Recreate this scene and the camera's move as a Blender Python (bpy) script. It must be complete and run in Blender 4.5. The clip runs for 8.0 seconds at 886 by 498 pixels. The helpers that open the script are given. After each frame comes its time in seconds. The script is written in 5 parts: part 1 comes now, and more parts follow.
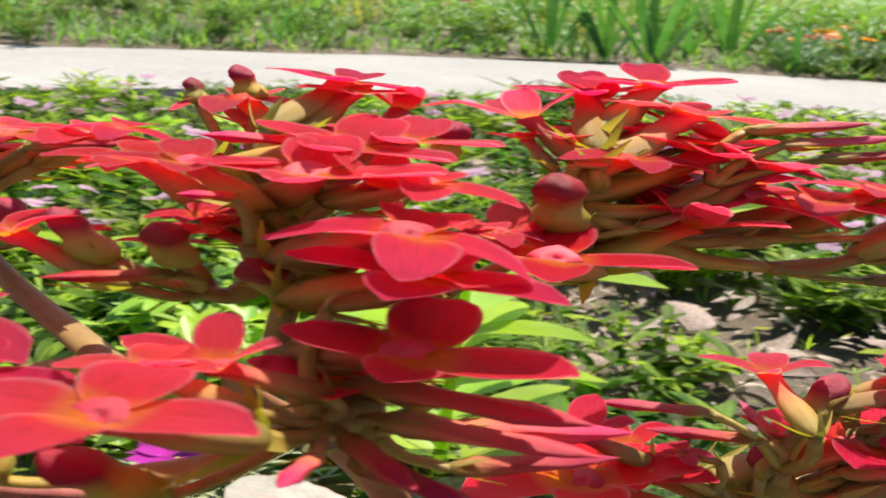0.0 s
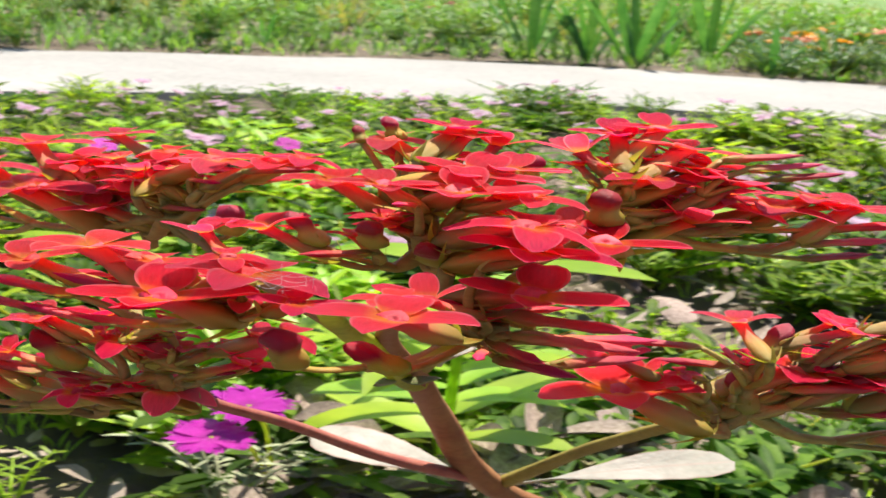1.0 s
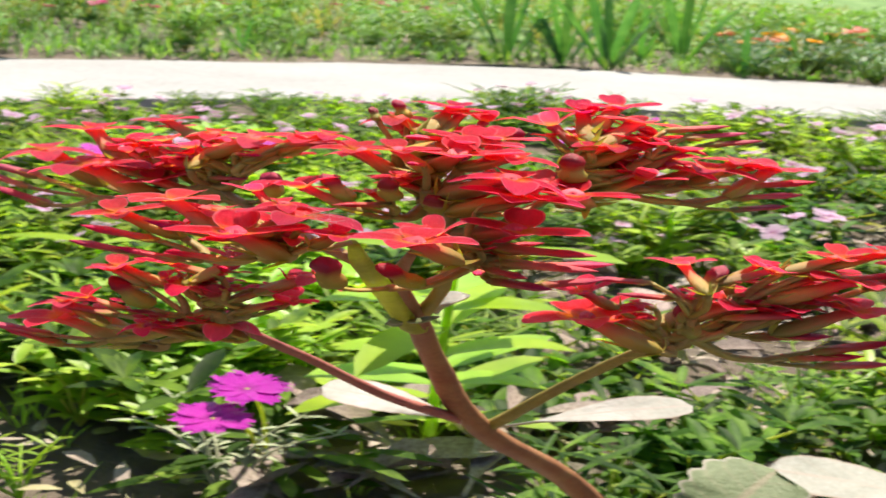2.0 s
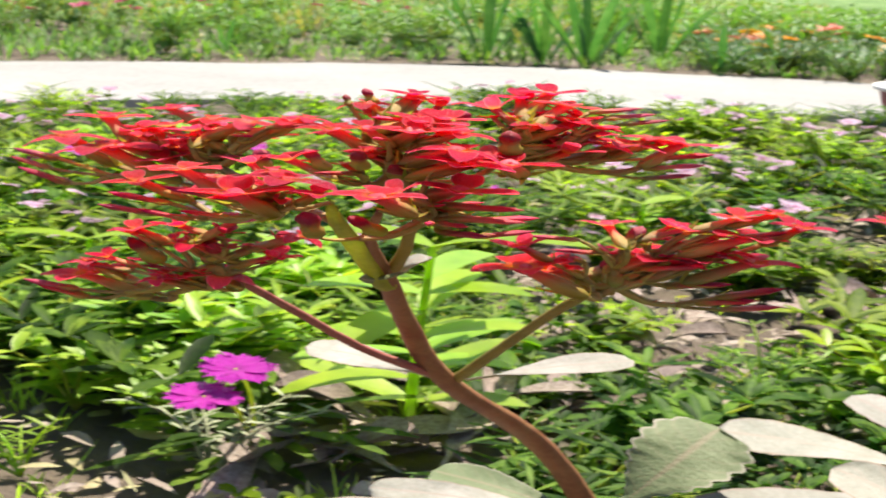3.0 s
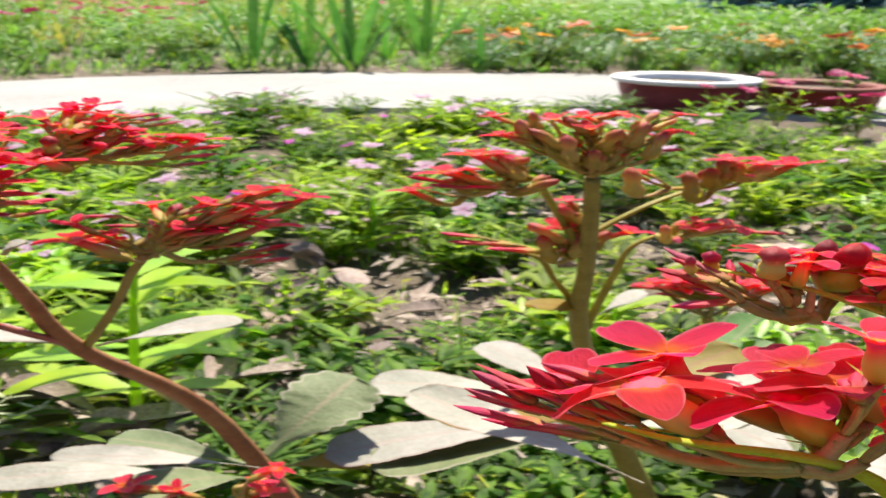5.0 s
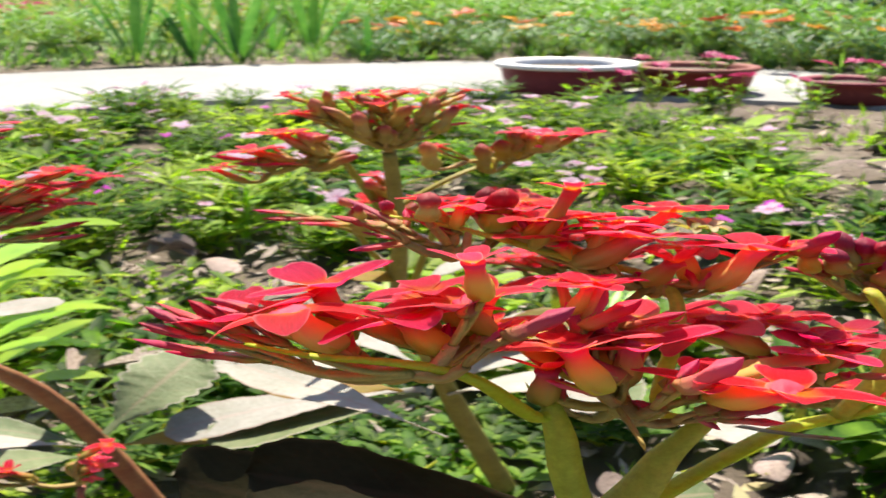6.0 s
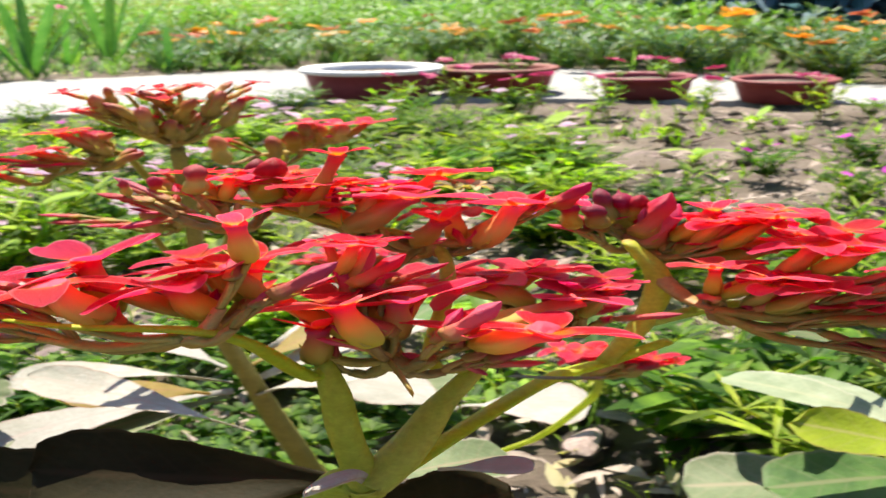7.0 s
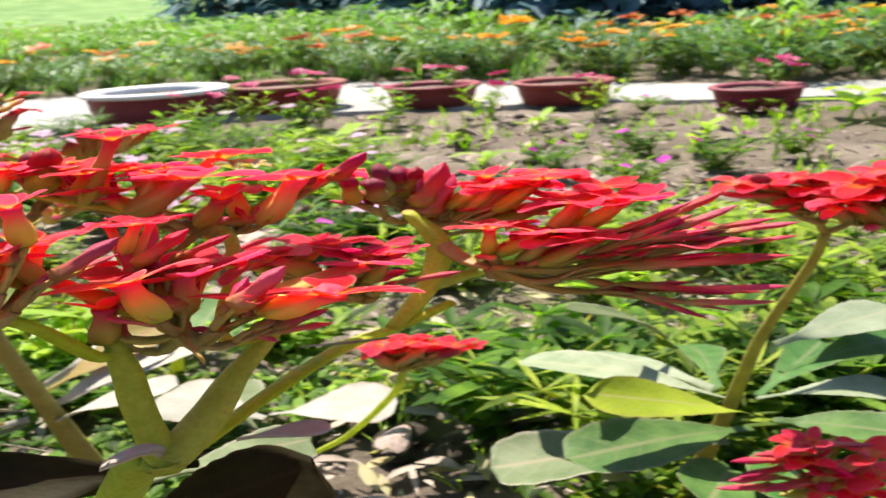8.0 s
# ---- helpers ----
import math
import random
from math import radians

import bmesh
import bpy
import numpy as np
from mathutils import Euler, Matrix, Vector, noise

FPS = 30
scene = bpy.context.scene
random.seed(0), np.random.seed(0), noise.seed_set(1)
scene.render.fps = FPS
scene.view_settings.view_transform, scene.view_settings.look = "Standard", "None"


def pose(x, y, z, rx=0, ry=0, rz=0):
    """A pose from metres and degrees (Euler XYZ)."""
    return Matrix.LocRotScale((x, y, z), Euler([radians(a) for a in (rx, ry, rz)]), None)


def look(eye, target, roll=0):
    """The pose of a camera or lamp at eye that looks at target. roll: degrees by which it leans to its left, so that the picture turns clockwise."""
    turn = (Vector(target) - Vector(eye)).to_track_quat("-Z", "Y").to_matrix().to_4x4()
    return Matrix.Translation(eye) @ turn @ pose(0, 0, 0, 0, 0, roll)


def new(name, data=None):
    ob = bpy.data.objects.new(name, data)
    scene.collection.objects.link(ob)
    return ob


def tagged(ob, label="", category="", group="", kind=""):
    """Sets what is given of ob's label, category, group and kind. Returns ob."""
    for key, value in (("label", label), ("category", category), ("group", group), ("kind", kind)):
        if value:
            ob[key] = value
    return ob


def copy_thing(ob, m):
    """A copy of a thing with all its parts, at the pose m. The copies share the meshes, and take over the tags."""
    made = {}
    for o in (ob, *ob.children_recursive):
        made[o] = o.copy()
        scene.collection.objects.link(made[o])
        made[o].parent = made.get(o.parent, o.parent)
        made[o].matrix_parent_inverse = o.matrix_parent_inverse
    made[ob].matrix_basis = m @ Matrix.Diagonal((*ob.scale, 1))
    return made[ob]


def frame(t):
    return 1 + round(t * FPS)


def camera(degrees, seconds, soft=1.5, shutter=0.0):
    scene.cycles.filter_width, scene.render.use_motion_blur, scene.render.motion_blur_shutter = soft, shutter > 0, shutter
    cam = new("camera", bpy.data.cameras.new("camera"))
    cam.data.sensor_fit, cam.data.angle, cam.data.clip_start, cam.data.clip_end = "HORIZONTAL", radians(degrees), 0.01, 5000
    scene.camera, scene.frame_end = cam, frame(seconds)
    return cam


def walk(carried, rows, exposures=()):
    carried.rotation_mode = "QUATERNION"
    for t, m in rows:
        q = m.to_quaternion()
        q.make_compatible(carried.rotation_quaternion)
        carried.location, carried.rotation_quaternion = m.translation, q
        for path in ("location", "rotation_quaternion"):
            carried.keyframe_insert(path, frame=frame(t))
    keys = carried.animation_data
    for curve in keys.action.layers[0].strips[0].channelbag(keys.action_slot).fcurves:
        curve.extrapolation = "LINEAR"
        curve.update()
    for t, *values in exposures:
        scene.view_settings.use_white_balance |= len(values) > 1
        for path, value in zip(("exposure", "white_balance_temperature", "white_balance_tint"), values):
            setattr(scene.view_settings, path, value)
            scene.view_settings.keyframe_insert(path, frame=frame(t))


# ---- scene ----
# camera and its path: seconds, eye, point looked at, roll
cam = camera(42.81, 8.0, soft=1.5)
# phone lens focused on the near flowers; its blur is wider than it is high
cam.data.dof.use_dof = True
cam.data.dof.focus_distance = 0.13
cam.data.dof.aperture_fstop = 165.0
cam.data.dof.aperture_ratio = 0.4
PATH = [
    (0.0, (0.0313, 0.1651, 0.2773), (-0.1253, 2.0998, -0.2047), 3.7),
    (0.5, (0.0234, 0.1459, 0.2795), (-0.1110, 2.0826, -0.2012), 3.8),
    (1.0, (0.0224, 0.1150, 0.2872), (-0.1017, 2.0528, -0.1921), 3.7),
    (2.5, (0.0213, 0.0618, 0.2886), (-0.0461, 2.0054, -0.1782), 2.9),
    (3.0, (0.0277, 0.0404, 0.2901), (-0.0294, 1.9838, -0.1788), 2.8),
    (3.5, (0.0330, 0.0269, 0.2918), (-0.0023, 1.9721, -0.1721), 2.5),
    (4.0, (0.0480, 0.0083, 0.2951), (0.0979, 1.9566, -0.1539), 1.93),
    (4.5, (0.0695, -0.0096, 0.2954), (0.2328, 1.9335, -0.1492), 1.15),
    (5.0, (0.0865, -0.0357, 0.2997), (0.3865, 1.8897, -0.1509), 1.11),
    (5.2, (0.0932, -0.0423, 0.3035), (0.4382, 1.8710, -0.1655), 1.14),
    (6.3, (0.1207, -0.0662, 0.2963), (0.6489, 1.8062, -0.1676), 0.24),
    (6.5, (0.1227, -0.0650, 0.2951), (0.7085, 1.7896, -0.1710), 0.46),
    (7.0, (0.1207, -0.0707, 0.2928), (0.8924, 1.7179, -0.1606), -0.84),
    (7.5, (0.1170, -0.0749, 0.2901), (1.0558, 1.6360, -0.1474), -2.46),
    (8.0, (0.1193, -0.0795, 0.2868), (1.1999, 1.5456, -0.1506), -2.91),
]
# the clip brightens its picture a little on the way: seconds, stops
EXPOSURE = ((0.0, 0.86), (1.0, 1.0), (2.5, 1.05), (5.0, 1.05), (6.3, 1.17), (8.0, 1.22))
walk(cam, [(t, look(eye, aim, roll)) for t, eye, aim, roll in PATH], EXPOSURE)

# daylight: high sun beyond the flower bed, ahead of the camera, and a clear sky
SUN_AZIMUTH, SUN_HEIGHT = 12.0, 60.0
world = bpy.data.worlds.new("world")
scene.world = world
world.use_nodes = True
wn = world.node_tree
wn.nodes.clear()
sky = wn.nodes.new("ShaderNodeTexSky")
sky.sky_type = "NISHITA"
sky.sun_disc = False
sky.sun_elevation, sky.sun_rotation = radians(SUN_HEIGHT), radians(SUN_AZIMUTH)
back = wn.nodes.new("ShaderNodeBackground")
back.inputs[1].default_value = 0.072
wout = wn.nodes.new("ShaderNodeOutputWorld")
wn.links.new(sky.outputs[0], back.inputs[0])
wn.links.new(back.outputs[0], wout.inputs[0])
sun = new("sun", bpy.data.lights.new("sun", "SUN"))
sun.data.energy, sun.data.angle, sun.data.color = 5.0, radians(0.6), (1.0, 0.905, 0.76)
a, e = radians(SUN_AZIMUTH), radians(SUN_HEIGHT)
sun.matrix_world = look((math.sin(a) * math.cos(e) * 20, math.cos(a) * math.cos(e) * 20, math.sin(e) * 20), (0, 0, 0))

# ---- materials ----
def nodes_of(name):
    mat = bpy.data.materials.new(name)
    mat.use_nodes = True
    nt = mat.node_tree
    nt.nodes.clear()
    return mat, nt, nt.nodes, nt.links


def ramp(ns, stops):
    r = ns.new("ShaderNodeValToRGB")
    el = r.color_ramp.elements
    while len(el) < len(stops):
        el.new(0.5)
    for k, (p, c) in zip(el, stops):
        k.position, k.color = p, (*c, 1)
    return r


def noise_tex(ns, ls, scale, detail=4, rough=0.6, coord="Object"):
    tc = ns.new("ShaderNodeTexCoord")
    n = ns.new("ShaderNodeTexNoise")
    n.inputs["Scale"].default_value, n.inputs["Detail"].default_value, n.inputs["Roughness"].default_value = scale, detail, rough
    ls.new(tc.outputs[coord], n.inputs["Vector"])
    return n


def mixrgb(ns, ls, a, b, fac, how="MIX"):
    m = ns.new("ShaderNodeMix")
    m.data_type, m.blend_type = "RGBA", how
    for sock, v in ((m.inputs[0], fac), (m.inputs[6], a), (m.inputs[7], b)):
        if isinstance(v, bpy.types.NodeSocket):
            ls.new(v, sock)
        elif isinstance(v, tuple):
            sock.default_value = (*v, 1)
        else:
            sock.default_value = v
    return m.outputs[2]


def random_shift(ns, ls, col, hue=0.03, val=0.35, sat=0.2):
    """Varies a colour from object to object."""
    info = ns.new("ShaderNodeObjectInfo")
    hsv = ns.new("ShaderNodeHueSaturation")
    for key, lo, hi in (("Hue", 0.5 - hue, 0.5 + hue), ("Value", 1 - val, 1 + val), ("Saturation", 1 - sat, 1 + sat * 0.5)):
        mr = ns.new("ShaderNodeMapRange")
        mr.inputs[3].default_value, mr.inputs[4].default_value = lo, hi
        if key == "Value":
            ls.new(info.outputs["Random"], mr.inputs[0])
        else:
            mul = ns.new("ShaderNodeMath")
            mul.operation = "MULTIPLY"
            mul.inputs[1].default_value = 7.31 if key == "Hue" else 13.7
            fr = ns.new("ShaderNodeMath")
            fr.operation = "FRACT"
            ls.new(info.outputs["Random"], mul.inputs[0])
            ls.new(mul.outputs[0], fr.inputs[0])
            ls.new(fr.outputs[0], mr.inputs[0])
        ls.new(mr.outputs[0], hsv.inputs[key])
    ls.new(col, hsv.inputs["Color"])
    return hsv.outputs[0]


def island_shift(ns, ls, col, val=0.3, hue=0.02):
    """Varies a colour from leaf to leaf inside one mesh."""
    geo = ns.new("ShaderNodeNewGeometry")
    hsv = ns.new("ShaderNodeHueSaturation")
    for key, lo, hi in (("Value", 1 - val, 1 + val), ("Hue", 0.5 + hue, 0.5 - hue)):
        mr = ns.new("ShaderNodeMapRange")
        mr.inputs[3].default_value, mr.inputs[4].default_value = lo, hi
        ls.new(geo.outputs["Random Per Island"], mr.inputs[0])
        ls.new(mr.outputs[0], hsv.inputs[key])
    ls.new(col, hsv.inputs["Color"])
    return hsv.outputs[0]


def finish(mat, nt, ns, ls, col, rough=0.5, thin=0.0, thin_col=None, bump=None, bump_strength=0.3, bump_distance=0.001, spec=0.5):
    p = ns.new("ShaderNodeBsdfPrincipled")
    ls.new(col, p.inputs["Base Color"])
    if isinstance(rough, bpy.types.NodeSocket):
        ls.new(rough, p.inputs["Roughness"])
    else:
        p.inputs["Roughness"].default_value = rough
    p.inputs["Specular IOR Level"].default_value = spec
    if bump is not None:
        b = ns.new("ShaderNodeBump")
        b.inputs["Strength"].default_value, b.inputs["Distance"].default_value = bump_strength, bump_distance
        ls.new(bump, b.inputs["Height"])
        ls.new(b.outputs[0], p.inputs["Normal"])
    o = ns.new("ShaderNodeOutputMaterial")
    last = p.outputs[0]
    if thin:
        tr = ns.new("ShaderNodeBsdfTranslucent")
        ls.new(thin_col if thin_col is not None else col, tr.inputs[0])
        mx = ns.new("ShaderNodeMixShader")
        mx.inputs[0].default_value = thin
        ls.new(last, mx.inputs[1])
        ls.new(tr.outputs[0], mx.inputs[2])
        last = mx.outputs[0]
    ls.new(last, o.inputs[0])
    return mat


def uv_axes(ns, ls):
    uv = ns.new("ShaderNodeUVMap")
    sep = ns.new("ShaderNodeSeparateXYZ")
    ls.new(uv.outputs[0], sep.inputs[0])
    return sep.outputs[0], sep.outputs[1]


def mat_petal(name, centre, middle, tip, rim, thin=0.35, val=0.18):
    mat, nt, ns, ls = nodes_of(name)
    u, v = uv_axes(ns, ls)
    r = ramp(ns, ((0.0, centre), (0.08, centre), (0.32, middle), (1.0, tip)))
    ls.new(u, r.inputs[0])
    edge = ns.new("ShaderNodeMapRange")
    edge.inputs[1].default_value, edge.inputs[2].default_value = 0.84, 0.98
    edge.inputs[4].default_value = 0.6
    ls.new(v, edge.inputs[0])
    col = mixrgb(ns, ls, r.outputs[0], rim, edge.outputs[0])
    n = noise_tex(ns, ls, 900, 3)
    uvn = ns.new("ShaderNodeUVMap")
    stretch = ns.new("ShaderNodeVectorMath")
    stretch.operation = "MULTIPLY"
    stretch.inputs[1].default_value = (3.0, 16.0, 1.0)
    streak = ns.new("ShaderNodeTexNoise")
    streak.inputs["Scale"].default_value, streak.inputs["Detail"].default_value = 1.0, 3
    ls.new(uvn.outputs[0], stretch.inputs[0])
    ls.new(stretch.outputs[0], streak.inputs["Vector"])
    vein = ramp(ns, ((0.3, (0.74, 0.62, 0.62)), (0.7, (1.18, 1.25, 1.25))))
    ls.new(streak.outputs[0], vein.inputs[0])
    col = mixrgb(ns, ls, col, vein.outputs[0], 0.7, "MULTIPLY")
    dots = noise_tex(ns, ls, 2600, 1)
    dr = ramp(ns, ((0.66, (0, 0, 0)), (0.74, (1, 1, 1))))
    ls.new(dots.outputs[0], dr.inputs[0])
    col = mixrgb(ns, ls, col, rim, dr.outputs[0])
    col = random_shift(ns, ls, col, 0.008, val, 0.05)
    return finish(mat, nt, ns, ls, col, 0.42, thin, col, n.outputs[0], 0.6, 0.0008, 0.32)


def mat_tube(name, low, mid, high, at=(0.45, 0.92)):
    mat, nt, ns, ls = nodes_of(name)
    u, v = uv_axes(ns, ls)
    n = noise_tex(ns, ls, 350, 3)
    add = ns.new("ShaderNodeMath")
    add.operation = "MULTIPLY_ADD"
    add.inputs[1].default_value, add.inputs[2].default_value = 0.3, -0.15
    ls.new(n.outputs[0], add.inputs[0])
    s = ns.new("ShaderNodeMath")
    ls.new(add.outputs[0], s.inputs[0])
    ls.new(u, s.inputs[1])
    r = ramp(ns, ((0.0, low), (at[0], mid), (at[1], high)))
    ls.new(s.outputs[0], r.inputs[0])
    col = random_shift(ns, ls, r.outputs[0], 0.012, 0.25, 0.1)
    return finish(mat, nt, ns, ls, col, 0.45, 0.34, col, n.outputs[0], 0.3, 0.0003, 0.25)


def mat_leaf(name, dark, light, thin=0.4, rough=0.5, scale=60, val=0.3, back_tint=None, bump=0.3, obj_val=0.2, spec=0.22):
    mat, nt, ns, ls = nodes_of(name)
    n = noise_tex(ns, ls, scale, 4)
    r = ramp(ns, ((0.3, dark), (0.7, light)))
    ls.new(n.outputs[0], r.inputs[0])
    col = island_shift(ns, ls, r.outputs[0], val)
    col = random_shift(ns, ls, col, 0.015, obj_val, 0.1)
    tint = mixrgb(ns, ls, col, back_tint or (1.6, 1.85, 0.35), 0.9, "MULTIPLY") if back_tint is None else mixrgb(ns, ls, col, back_tint, 0.8)
    return finish(mat, nt, ns, ls, col, rough, thin, tint, n.outputs[0], bump, 0.0015, spec)


def mat_fleshy(name, dark, light, rib, margin, thin, glow, obj_val=0.12, spec=0.2, relief=0.3):
    """A thick leaf: blotched bloom, a paler midrib with side veins, a coloured margin."""
    mat, nt, ns, ls = nodes_of(name)
    u, v = uv_axes(ns, ls)
    big, small = noise_tex(ns, ls, 55, 5), noise_tex(ns, ls, 420, 4)
    r = ramp(ns, ((0.3, dark), (0.7, light)))
    ls.new(big.outputs[0], r.inputs[0])
    fr = ramp(ns, ((0.3, (0.80, 0.80, 0.80)), (0.7, (1.10, 1.10, 1.10))))
    ls.new(small.outputs[0], fr.inputs[0])
    col = mixrgb(ns, ls, r.outputs[0], fr.outputs[0], 0.8, "MULTIPLY")
    mid = ramp(ns, ((0.0, (1, 1, 1)), (0.05, (0.7, 0.7, 0.7)), (0.10, (0, 0, 0))))
    ls.new(v, mid.inputs[0])
    col = mixrgb(ns, ls, col, rib, mid.outputs[0])
    wave = ns.new("ShaderNodeMath")
    wave.operation = "MULTIPLY_ADD"
    wave.inputs[1].default_value = -0.16
    ls.new(v, wave.inputs[0])
    ls.new(u, wave.inputs[2])
    comb = ns.new("ShaderNodeMath")
    comb.operation = "PINGPONG"
    comb.inputs[1].default_value = 0.055
    ls.new(wave.outputs[0], comb.inputs[0])
    veins = ramp(ns, ((0.0, (0.35, 0.35, 0.35)), (0.012, (0, 0, 0))))
    ls.new(comb.outputs[0], veins.inputs[0])
    col = mixrgb(ns, ls, col, rib, veins.outputs[0])
    edge = ramp(ns, ((0.90, (0, 0, 0)), (0.97, (0.8, 0.8, 0.8))))
    ls.new(v, edge.inputs[0])
    col = mixrgb(ns, ls, col, margin, edge.outputs[0])
    col = random_shift(ns, ls, col, 0.012, obj_val, 0.1)
    tint = mixrgb(ns, ls, col, glow, 0.75)
    return finish(mat, nt, ns, ls, col, 0.55, thin, tint, small.outputs[0], relief, 0.0012, spec)


def mat_rough(name, stops, scale, rough=0.85, fine=None, bump=0.5, dist=0.004, thin=0.0, val=0.0, spec=0.3):
    mat, nt, ns, ls = nodes_of(name)
    n = noise_tex(ns, ls, scale, 8, 0.65)
    r = ramp(ns, stops)
    ls.new(n.outputs[0], r.inputs[0])
    col = r.outputs[0]
    f = noise_tex(ns, ls, fine or scale * 14, 6, 0.7)
    fr = ramp(ns, ((0.3, (0.72, 0.72, 0.72)), (0.7, (1.2, 1.2, 1.2))))
    ls.new(f.outputs[0], fr.inputs[0])
    col = mixrgb(ns, ls, col, fr.outputs[0], 0.7, "MULTIPLY")
    if val:
        col = random_shift(ns, ls, col, 0.02, val, 0.1)
    return finish(mat, nt, ns, ls, col, rough, thin, None, f.outputs[0], bump, dist, spec)


PETAL = mat_petal("red_petal", (0.92, 0.26, 0.02), (0.92, 0.030, 0.062), (0.90, 0.030, 0.110), (0.94, 0.30, 0.34), 0.55)
TUBE = mat_tube("flower_tube", (0.36, 0.33, 0.07), (0.54, 0.33, 0.08), (0.86, 0.05, 0.06), (0.50, 0.90))
BUD = mat_tube("red_bud", (0.42, 0.38, 0.07), (0.70, 0.12, 0.09), (0.60, 0.018, 0.09), (0.36, 0.8))
PLUMP_TUBE = mat_tube("plump_tube", (0.48, 0.54, 0.06), (0.72, 0.48, 0.08), (0.90, 0.035, 0.09), (0.52, 0.92))
DRY_BUD = mat_tube("dark_bud", (0.44, 0.46, 0.06), (0.54, 0.44, 0.07), (0.40, 0.018, 0.05), (0.42, 0.66))
FADED_TUBE = mat_tube("faded_tube", (0.34, 0.28, 0.06), (0.52, 0.29, 0.07), (0.78, 0.08, 0.06))
FADED_BUD = mat_tube("faded_bud", (0.44, 0.35, 0.06), (0.54, 0.37, 0.08), (0.48, 0.05, 0.05), (0.56, 0.95))
SEPAL = mat_leaf("sepal", (0.32, 0.30, 0.05), (0.50, 0.43, 0.12), 0.3, 0.5, 200)
STEM_RED = mat_rough("red_brown_stem", ((0.3, (0.25, 0.070, 0.050)), (0.7, (0.37, 0.16, 0.085))), 60, 0.55, 600, 0.25, 0.0006, 0.08, 0.1, 0.15)
STEM_GREEN = mat_rough("green_stem", ((0.3, (0.46, 0.56, 0.04)), (0.7, (0.62, 0.68, 0.08))), 60, 0.5, 600, 0.25, 0.0006, 0.5, 0.12, 0.2)
STEM_OLIVE = mat_rough("olive_stem", ((0.3, (0.25, 0.20, 0.035)), (0.7, (0.38, 0.32, 0.06))), 60, 0.5, 600, 0.25, 0.0006, 0.2, 0.15, 0.2)
STEM_TAN = mat_rough("tan_stalk", ((0.3, (0.36, 0.24, 0.06)), (0.7, (0.52, 0.40, 0.10))), 60, 0.5, 600, 0.25, 0.0006, 0.25, 0.2, 0.2)
LEAF_GREY = mat_fleshy("grey_bloom_leaf", (0.33, 0.34, 0.28), (0.52, 0.50, 0.45), (0.44, 0.37, 0.32), (0.36, 0.25, 0.20), 0.26, (0.42, 0.36, 0.08))
LEAF_SAGE = mat_fleshy("sage_leaf", (0.12, 0.17, 0.065), (0.23, 0.28, 0.14), (0.28, 0.25, 0.15), (0.42, 0.38, 0.30), 0.25, (0.30, 0.32, 0.06))
LEAF_FRESH = mat_fleshy("fresh_fleshy_leaf", (0.035, 0.13, 0.02), (0.12, 0.26, 0.05), (0.20, 0.24, 0.10), (0.22, 0.24, 0.12), 0.3, (0.28, 0.34, 0.04))
LEAF_GOLD = mat_fleshy("yellowing_leaf", (0.28, 0.25, 0.05), (0.44, 0.34, 0.07), (0.38, 0.20, 0.08), (0.34, 0.16, 0.07), 0.45, (0.60, 0.42, 0.05))
LEAF_LIME = mat_fleshy("yellow_green_fleshy_leaf", (0.24, 0.36, 0.02), (0.38, 0.50, 0.04), (0.40, 0.42, 0.12), (0.34, 0.30, 0.08), 0.4, (0.45, 0.48, 0.04))
LEAF_PALE = mat_fleshy("pale_green_leaf", (0.22, 0.29, 0.17), (0.40, 0.46, 0.32), (0.38, 0.40, 0.26), (0.46, 0.46, 0.36), 0.3, (0.36, 0.44, 0.10))
# leaf underside in shade: the shade is painted in as near-black colour
LEAF_SHADED = mat_fleshy("shade_painted_leaf", (0.012, 0.012, 0.005), (0.026, 0.022, 0.008), (0.03, 0.022, 0.01), (0.04, 0.028, 0.012), 0.03, (0.15, 0.12, 0.02), 0.1, 0.04, 0.1)
BED_LEAF = mat_leaf("bed_leaf", (0.018, 0.068, 0.010), (0.128, 0.245, 0.026), 0.48, 0.5, 50, 0.7, spec=0.08)
BED_LEAF_PALE = mat_leaf("pale_bed_leaf", (0.076, 0.172, 0.012), (0.262, 0.370, 0.032), 0.50, 0.5, 50, 0.7, spec=0.10)
LIME_LEAF = mat_leaf("lime_leaf", (0.22, 0.42, 0.012), (0.38, 0.58, 0.03), 0.5, 0.40, 40, 0.25, (0.50, 0.76, 0.03), spec=0.35)
SWORD_LEAF = mat_leaf("sword_leaf", (0.045, 0.145, 0.06), (0.11, 0.25, 0.11), 0.32, 0.45, 20, 0.3)
FAR_LEAF = mat_leaf("far_leaf", (0.07, 0.19, 0.045), (0.19, 0.33, 0.09), 0.32, 0.5, 20, 0.5, spec=0.15)
FEATHER_LEAF = mat_leaf("marigold_leaf", (0.040, 0.115, 0.050), (0.110, 0.215, 0.100), 0.28, 0.5, 20, 0.3)
# bluish distance haze over the hedge is mixed into its leaf colour
HAZY_HEDGE_LEAF = mat_leaf("hazy_hedge_leaf", (0.07, 0.16, 0.20), (0.13, 0.27, 0.32), 0.35, 0.6, 6, 0.35, (0.12, 0.26, 0.30))
STRAW = mat_leaf("straw", (0.30, 0.26, 0.12), (0.45, 0.42, 0.24), 0.3, 0.6, 40, 0.25)
PALE_PINK = mat_petal("pale_pink_petal", (0.45, 0.14, 0.34), (0.58, 0.36, 0.54), (0.64, 0.46, 0.61), (0.70, 0.56, 0.67), 0.35, 0.15)
